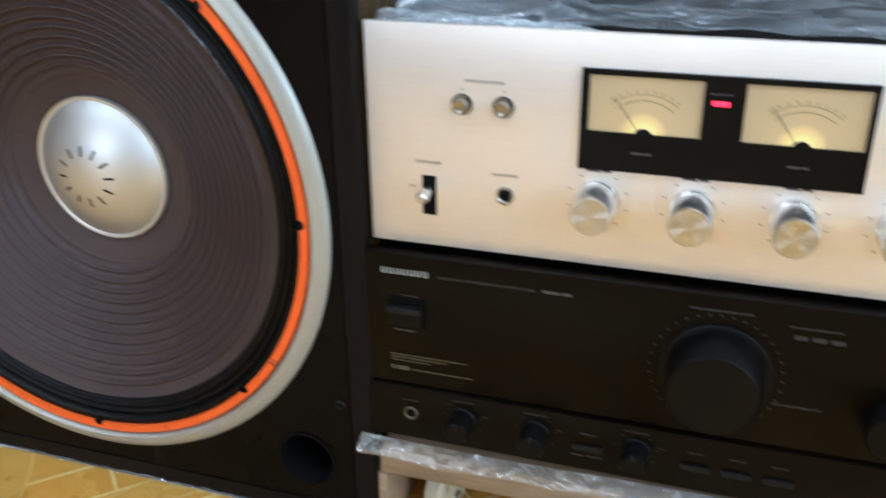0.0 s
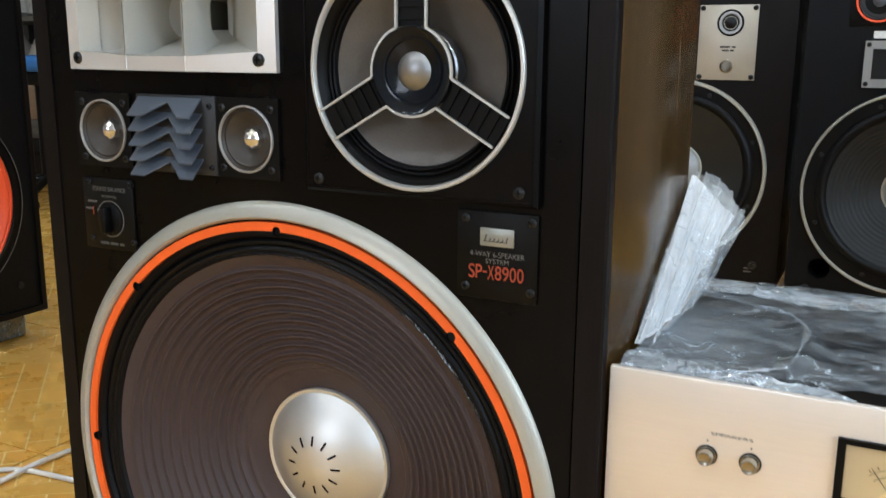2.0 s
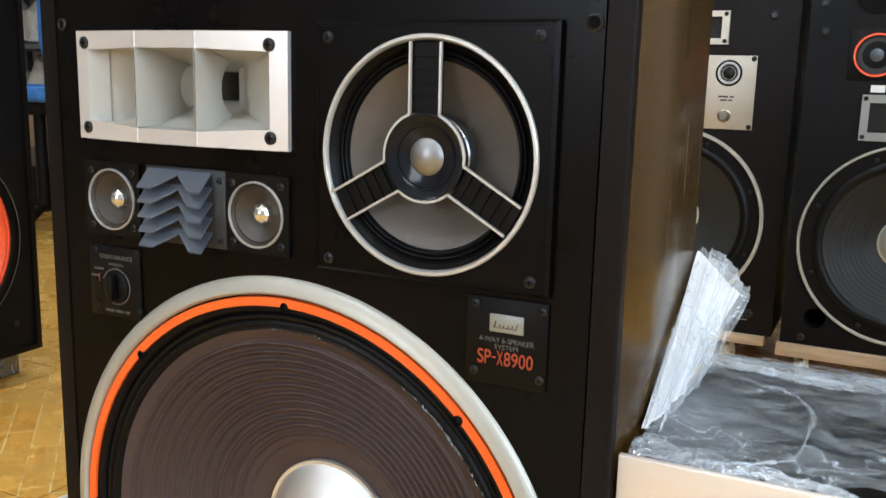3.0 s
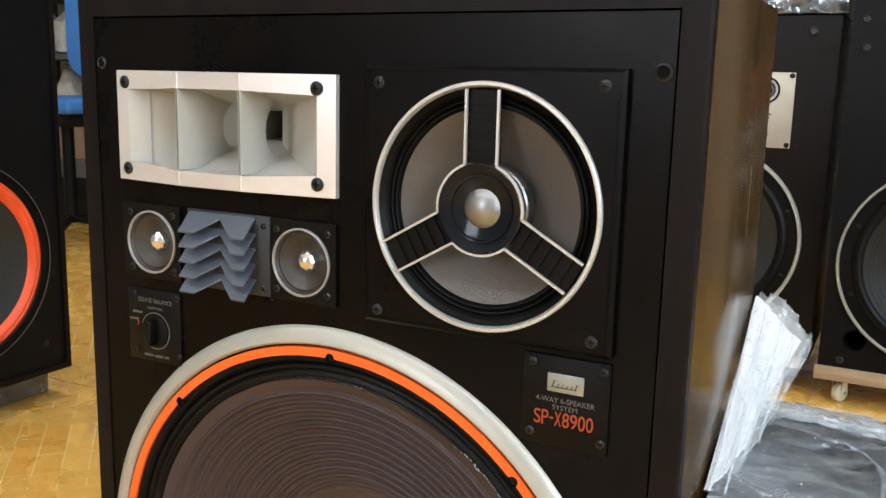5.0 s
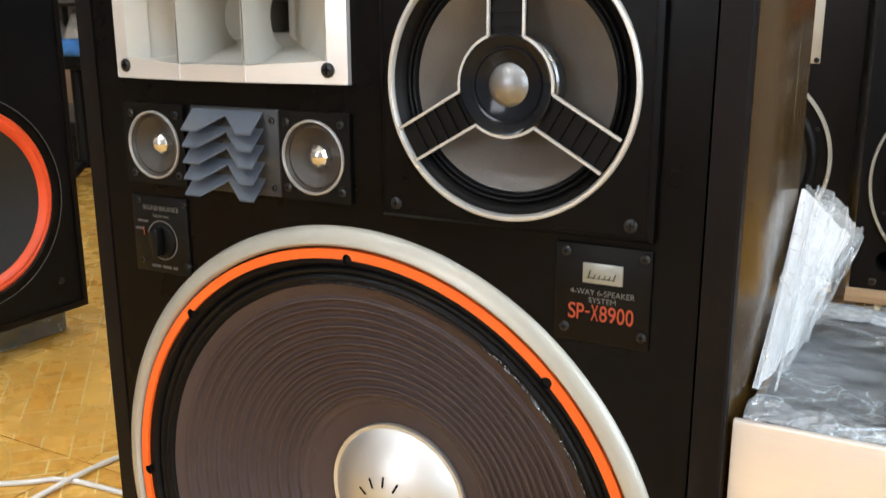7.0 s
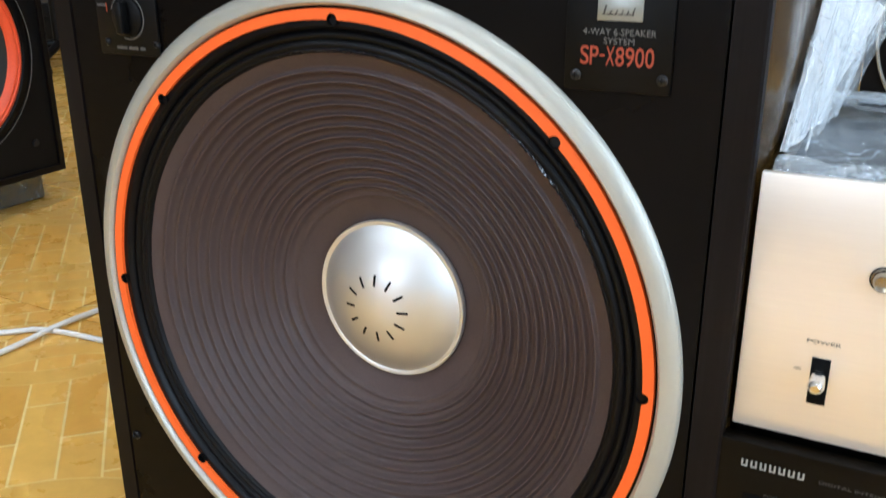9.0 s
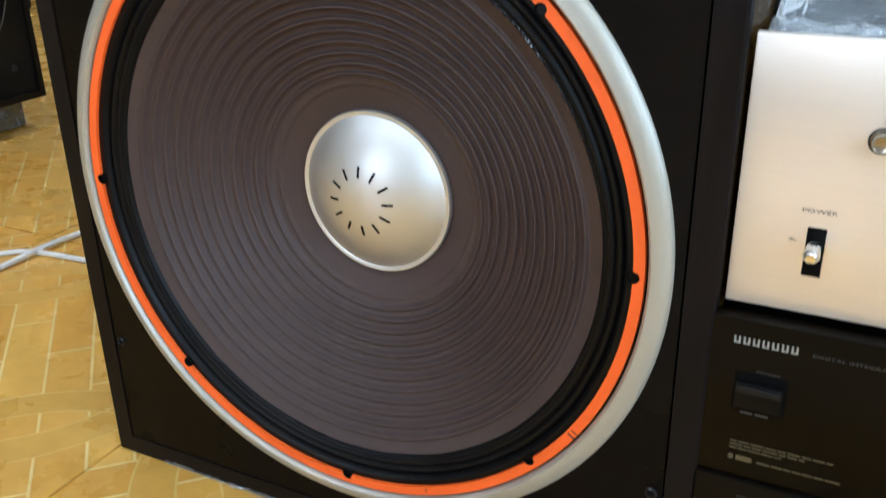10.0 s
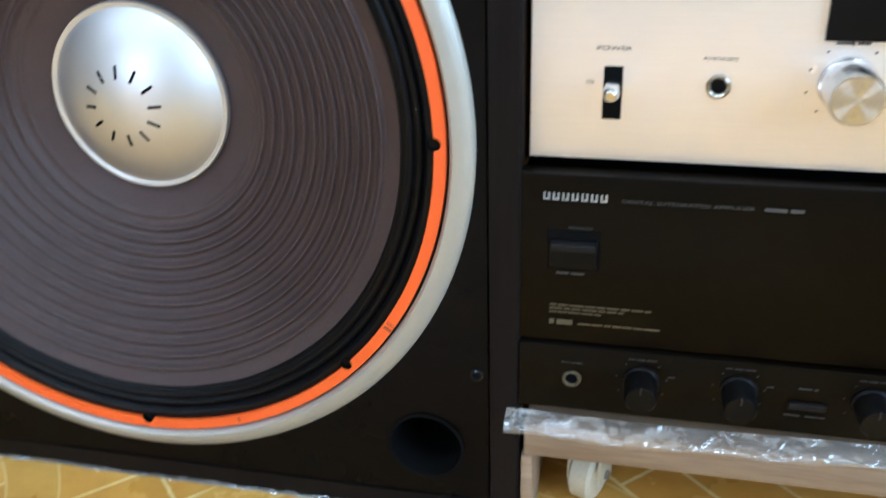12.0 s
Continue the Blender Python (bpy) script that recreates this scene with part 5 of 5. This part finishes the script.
castor(-0.55, by + 0.32, dla, 0.0605, 0.022, 10)
castor(-0.12, by + 0.32, dla, 0.0605, 0.022, -20)
wa = part("wrapped_parcel", box(-0.62, -0.035, by + 0.01, by + 0.34, 0.865, 1.05, 0.012), M_BLACK)
tagged(wa, "black parcel in clear film on top of a loudspeaker", "parcel")
wf2 = part("plastic_wrap", crumpled_sheet(lambda u, v: (-0.625 + 0.60 * u, by + 0.002 - 0.004 * v, 0.866 + 0.06 * v), 60, 12, 0.004, 40, 70), M_FILM)
tagged(wf2, "clear film round the parcel's lower edge", "plastic wrap")

# B: taller black speaker with an orange-ringed tweeter
cx0, cx1, cz0, by = -0.012, 0.475, 0.0885, 1.60
spb = thing("loudspeaker", (0.23, 1.8, 0.088), "tall black loudspeaker with an orange-ringed tweeter on a dolly", "loudspeaker", "speakers along the back")
part("cabinet", panel(rect(cx0, cx1, cz0, 1.20), [circle(0.226, 0.335, 0.205, 64), circle(0.0585, 0.1535, 0.0235, 32)], by, by + 0.36), M_BLACKCAB, spb, sharp=30)
part("port", lathe((0.0585, by, 0.1535), [(0.0245, -0.001), (0.0230, -0.001), (0.0225, 0.08), (1e-5, 0.08)], 36), M_HOLE, spb)
driver(spb, 0.226, 0.335, 0.222, M_RING, M_DARKCONE_B, M_CAP_MATTE, 0.056, by, ribs=10, label="black ribbed woofer with a pale rim", rim_in=0.980)
tb = part("tweeter", box(0.072, 0.182, by - 0.004, by, 0.688, 0.795, 0.001), M_BLACK, spb)
part("trim_ring", lathe((0.127, by - 0.004, 0.741), [(0.0455, 0.0), (0.0455, -0.004), (0.0420, -0.004), (0.041, 0.0)], 48), M_REDSURR, tb, "orange-red ring")
part("cone", lathe((0.127, by - 0.004, 0.741), [(0.041, -0.001), (0.039, -0.003), (0.036, 0.0), (0.033, -0.001), (0.016, 0.003), (0.015, 0.002)], 40), M_SLATE, tb)
part("dome", lathe((0.127, by - 0.002, 0.741), cap_profile(0.0155, 0.008, 8), 24), M_LENS, tb)
part("badge", box(0.122, 0.150, by - 0.003, by, 0.663, 0.678), M_PRINT_WHITE, spb)
ph = part("horn", panel(rect(0.108, 0.345, 0.560, 0.658), [rect(0.124, 0.330, 0.578, 0.641)], by - 0.010, by), M_GREY_PLATE, spb, "grey-faced horn", sharp=30)
part("flare", flare(0.124, 0.330, 0.578, 0.641, 0.20, 0.25, 0.60, 0.62, by - 0.006, by - 0.0004, 4), M_GREY, ph)
for z in (0.568, 0.650):
    screw(0.1155, by - 0.0102, z, 0.005, ph)
part("upper_port", lathe((0.12, by, 0.875), [(0.048, 0.0), (0.048, -0.004), (0.044, -0.004), (0.043, -0.001), (1e-5, -0.0008)], 40), M_HOLE, spb)
for x, z in ((0.020, 0.791), (0.014, 0.850), (0.0330, 0.106)):
    part("grille_socket", lathe((x, by, z), [(0.0085, 0.0), (0.0085, -0.003), (0.006, -0.004), (0.005, -0.001), (1e-5, -0.001)], 20), M_SCREW, spb)
dlb = thing("dolly", (0.23, 1.8, 0), "raw wooden dolly board with pale castors", "dolly", "speaker dollies")
part("board", box(-0.018, 0.49, by - 0.012, by + 0.38, 0.0585, 0.0883, 0.001), M_BOARD, dlb)
castor(0.036, by + 0.03, dlb, 0.0585, 0.022, 60)
castor(0.44, by + 0.03, dlb, 0.0585, 0.022, 10)
castor(0.44, by + 0.32, dlb, 0.0585, 0.022, 10)
castor(0.04, by + 0.32, dlb, 0.0585, 0.022, -20)
wc = part("plastic_wrap", crumpled_sheet(lambda u, v: (-0.020, by + 0.03 + 0.12 * u, 0.3 + 0.55 * v), 16, 60, 0.004, 24, 90), M_FILM)
tagged(wc, "clear film hanging between two loudspeakers", "plastic wrap")

# ---- the loudspeaker facing across, with an orange surround ----
spl = thing("loudspeaker", (0, 0, 0), "black loudspeaker with an orange-red woofer surround on a wrapped block", "loudspeaker")
part("cabinet", panel(rect(-0.232, 0.232, 0.081, 1.20), [circle(0, 0.328, 0.19, 64)], 0.004, 0.34), M_BLACKCAB, spl, sharp=30)
for g in frame_ring(-0.245, 0.245, 0.068, 1.213, 0.0130, -0.002, 0.34, 0.002):
    part("edge_strip", g, M_BROWNCAB, spl, "dark brown edge strip")
lw = part("woofer", lathe((0, 0.004, 0.328), [(0.206, 0.0), (0.206, -0.003), (0.2035, -0.0035), (0.2025, -0.001), (0.190, -0.002), (0.186, 0.001)], 96), M_BLACK, spl, "black woofer frame")
part("rim_line", lathe((0, 0.0015, 0.328), [(0.2065, 0.0008), (0.2065, -0.0012), (0.2050, -0.0012), (0.2050, 0.0008)], 96), M_PRINT, lw)
part("surround", lathe((0, 0.004, 0.328), [(0.1865, 0.001)] + [(0.185 - 0.0275 * i / 20, -0.010 * abs(math.sin(math.pi * i / 20)) ** 0.8 + 0.003 * math.exp(-((i - 9) / 1.6) ** 2)) for i in range(21)] + [(0.156, 0.003)], 96), M_REDSURR, lw, "glossy orange-red roll surround")
part("cone", lathe((0, 0.004, 0.328), cone_profile(0.1575, 0.002, 0.055, 0.045, 0.001, 0.0, 0.1, 24), 96), M_DARKCONE, lw)
part("dust_cap", lathe((0, 0.05, 0.328), [(0.057, 0.004)] + cap_profile(0.056, 0.022, 12), 48), M_DARKCONE, lw)
for z in (0.625, 0.815):
    driver(spl, 0.02, z, 0.088, M_BLACK, M_DARKCONE, M_DARKCONE, 0.026, 0.004, name="midrange")
part("grille_socket", lathe((0.185, 0.004, 0.135), [(0.007, 0), (0.007, -0.003), (0.004, -0.004), (1e-5, -0.003)], 16), M_SCREW, spl)
spl.matrix_basis = Matrix.Translation((-1.45, 0.515, 0)) @ Matrix.Rotation(radians(90), 4, "Z")
blk = part("wrapped_block", box(-1.78, -1.517, 0.275, 0.752, 0.0, 0.0675, 0.004), M_BLACK)
tagged(blk, "black block under a loudspeaker, wrapped in film", "block")
wl = part("plastic_wrap", crumpled_sheet(lambda u, v: (-1.512, 0.27 + 0.486 * u, 0.004 + 0.06 * v), 60, 10, 0.004, 40, 130), M_FILM)
tagged(wl, "clear film over the black block", "plastic wrap")

# ---- cables ----


def smooth_path(keys, n=14):
    out = []
    k = [Vector(keys[0])] + [Vector(q) for q in keys] + [Vector(keys[-1])]
    for i in range(1, len(k) - 2):
        for j in range(n):
            t = j / n
            a, b, c, d = k[i - 1], k[i], k[i + 1], k[i + 2]
            out.append(0.5 * (2 * b + (c - a) * t + (2 * a - 5 * b + 4 * c - d) * t * t + (3 * b - a - 3 * c + d) * t ** 3))
    return out + [k[-1]]


for keys, r, lift in (([(-1.00, -0.25, 0), (-0.965, 0.02, 0), (-0.944, 0.201, 0), (-0.938, 0.291, 0.004), (-0.936, 0.37, 0), (-0.90, 0.55, 0), (-0.70, 0.70, 0)], 0.0042, 0.0045), ([(-1.40, -0.10, 0), (-1.15, 0.13, 0), (-1.0, 0.243, 0), (-0.95, 0.280, 0), (-0.844, 0.293, 0), (-0.70, 0.30, 0), (-0.45, 0.31, 0.0)], 0.0040, 0.0043)):
    c = part("cable", tube([(p[0], p[1], p[2] + lift) for p in smooth_path(keys)], r), M_CABLE)
    tagged(c, "white plastic cable lying on the tiled floor", "cable", "floor cables")

# ---- film under the loudspeaker's front edge ----
fe = part("plastic_wrap", crumpled_sheet(lambda u, v: (-0.44 + 0.46 * u, -0.001 - (0.0015 + 0.10 * max(0, u - 0.70) ** 1.2) * v, 0.0035 * (1 - v) + 0.0012), 160, 8, 0.0011, 90, 160), M_FILM)
tagged(fe, "clear film sticking out under the loudspeaker's front edge", "plastic wrap")

# ---- chair and shelf at the far side ----
ch = thing("office_chair", (-2.95, 2.05, 0), "blue upholstered office chair on black legs", "chair")
part("seat", box(-3.22, -2.72, 1.85, 2.30, 0.540, 0.600, 0.02, 3), M_BLUE, ch, "blue fabric seat")
part("seat_pan", box(-3.18, -2.76, 1.88, 2.27, 0.490, 0.5398, 0.008), M_BLACK, ch)
corner = 0.11
back_outline = [(cx + corner * math.cos(radians(a)), cz + corner * math.sin(radians(a))) for cx, cz, a0 in ((-2.91, 1.01, 0), (-3.135, 1.01, 90), (-3.135, 0.79, 180), (-2.91, 0.79, 270)) for a in range(a0, a0 + 91, 15)]
part("backrest", panel(back_outline, [], 2.30, 2.36), M_BLUE, ch, "blue fabric backrest")
part("back_post", box(-3.00, -2.96, 2.34, 2.37, 0.50, 0.75, 0.004), M_BLACK, ch)
part("column", lathe((-2.98, 2.06, 0.08), [(0.025, 0), (0.025, 0.41)], 20, "z"), M_BLACK, ch)
for k in range(5):
    a = 2 * math.pi * k / 5 + 0.3
    part("leg", tube([(-2.98, 2.06, 0.10), (-2.98 + 0.28 * math.cos(a), 2.06 + 0.28 * math.sin(a), 0.065)], 0.016), M_BLACK, ch)
    part("castor", lathe((-2.98 + 0.28 * math.cos(a), 2.05 + 0.28 * math.sin(a), 0.027), [(1e-5, 0), (0.026, 0), (0.026, 0.03), (1e-5, 0.03)], 20), M_BLACK, ch)
M_SHELF = surf("grey_steel_shelf", (0.10, 0.10, 0.095), 0.5, metal=0.2)
M_CARTON = surf("brown_carton", (0.24, 0.16, 0.10), 0.8, bump=0.2)
M_GREYBOX = surf("grey_carton", (0.20, 0.20, 0.19), 0.7, bump=0.2)
sh = thing("shelf_unit", (-3.6, 3.0, 0), "grey steel shelf unit half full of boxes and parts", "shelf")
for x in (-4.6, -3.6, -2.6):
    for y in (2.75, 3.35):
        part("post", box(x - 0.02, x + 0.02, y - 0.02, y + 0.02, 0, 1.9), M_SHELF, sh)
for z in (0.12, 0.42, 0.765, 1.10, 1.40, 1.75):
    part("shelf_board", box(-4.6, -2.6, 2.75, 3.35, z, z + 0.025), M_SHELF, sh)
random.seed(9)
for z in (0.146, 0.446, 0.791, 1.126, 1.426):
    x = -4.52
    while x < (-4.62 if z in (0.446, 0.791) else -2.75):
        w, h = random.uniform(0.10, 0.24), random.uniform(0.10, 0.25)
        b = part("storage_box", box(x, x + w, 2.80 + random.uniform(0, 0.1), 3.2, z, z + h, 0.004), random.choice((M_CARTON, M_GREYBOX, M_BLACK, M_SHELF)))
        tagged(b, "small storage box on the steel shelf", "box", "boxes on the shelf")
        x += w + random.uniform(0.01, 0.08)

for label, geo, m in (("black plastic crate on the floor by the shelf", (-3.75, -2.45, 2.46, 2.70, 0.001, 0.20), M_BLACKCAB), ("worn brown carton on a black crate", (-3.66, -2.60, 2.48, 2.69, 0.2915, 0.45), M_CARTON), ("flat grey chassis on a black crate", (-3.70, -2.50, 2.47, 2.70, 0.201, 0.291), M_SHELF)):
    c = part("storage_box", join(box(*geo, 0.006), box(geo[0] + 0.01, geo[1] - 0.01, geo[2] - 0.004, geo[2] - 0.0001, geo[4] + 0.6 * (geo[5] - geo[4]), geo[4] + 0.72 * (geo[5] - geo[4]))), m)
    tagged(c, label, "box", "boxes by the shelf")
M_BAG = surf("dusty_clear_bag", (0.42, 0.41, 0.38), 0.3, fine=60, coarse=8, bump=0.4, var=0.2)


def plastic_bag(x, y, z, w, h, seed):
    """A slack upright bag: a lathed sack pushed into creases."""
    v, f = lathe((x, y, z), [(w * 0.30, 0.0), (w * 0.50, h * 0.06), (w * 0.52, h * 0.35), (w * 0.44, h * 0.65), (w * 0.22, h * 0.88), (w * 0.10, h * 0.94), (w * 0.20, h)], 40, "z")
    out = []
    for p in v:
        q = Vector(p)
        k = min(1.0, max(0.0, (q.z - z) / 0.03))
        out.append(tuple(q + k * 0.030 * noise.noise_vector(q * 14 + Vector((seed, 0, 0))) + k * 0.012 * noise.noise_vector(q * 45)))
    b = part("plastic_bag", (out, f), M_BAG, sharp=40)
    return tagged(b, "dusty clear plastic bag of parts on the steel shelf", "bag", "bags on the shelf")


for i, (bx, bz) in enumerate([(x, z) for z in (0.7905, 0.4455) for x in (-4.42, -4.20, -3.98, -3.76, -3.54, -3.32, -3.10, -2.86)]):
    plastic_bag(bx, 2.93 + 0.02 * (i % 3), bz, 0.20, 0.28 if bz < 0.6 else 0.26 + 0.02 * (i % 2), 3.1 * i)

# ---- floor tiles ----
bm = bmesh.new()
h = TILE / 2 - 0.0012
bmesh.ops.create_cube(bm, size=1, matrix=Matrix.Translation((0, 0, -0.003)) @ Matrix.Diagonal((2 * h, 2 * h, 0.006, 1)))
tile_mesh = bpy.data.meshes.new("tile")
bm.to_mesh(tile_mesh)
bm.free()
tile_mesh.materials.append(M_TILE)
for i in range(-9, 9):
    for j in range(-10, 7):
        x, y = -0.50 + TILE * (i + 0.5), 0.338 + TILE * (j + 0.5)
        if RX0 < x < RX1 and RY0 < y < RY1:
            t = new("tile", tile_mesh)
            t.parent = FLOOR
            t.location = (x, y, 0)
            t.rotation_euler = (0, 0, radians(90) if (i + j) % 2 else 0)
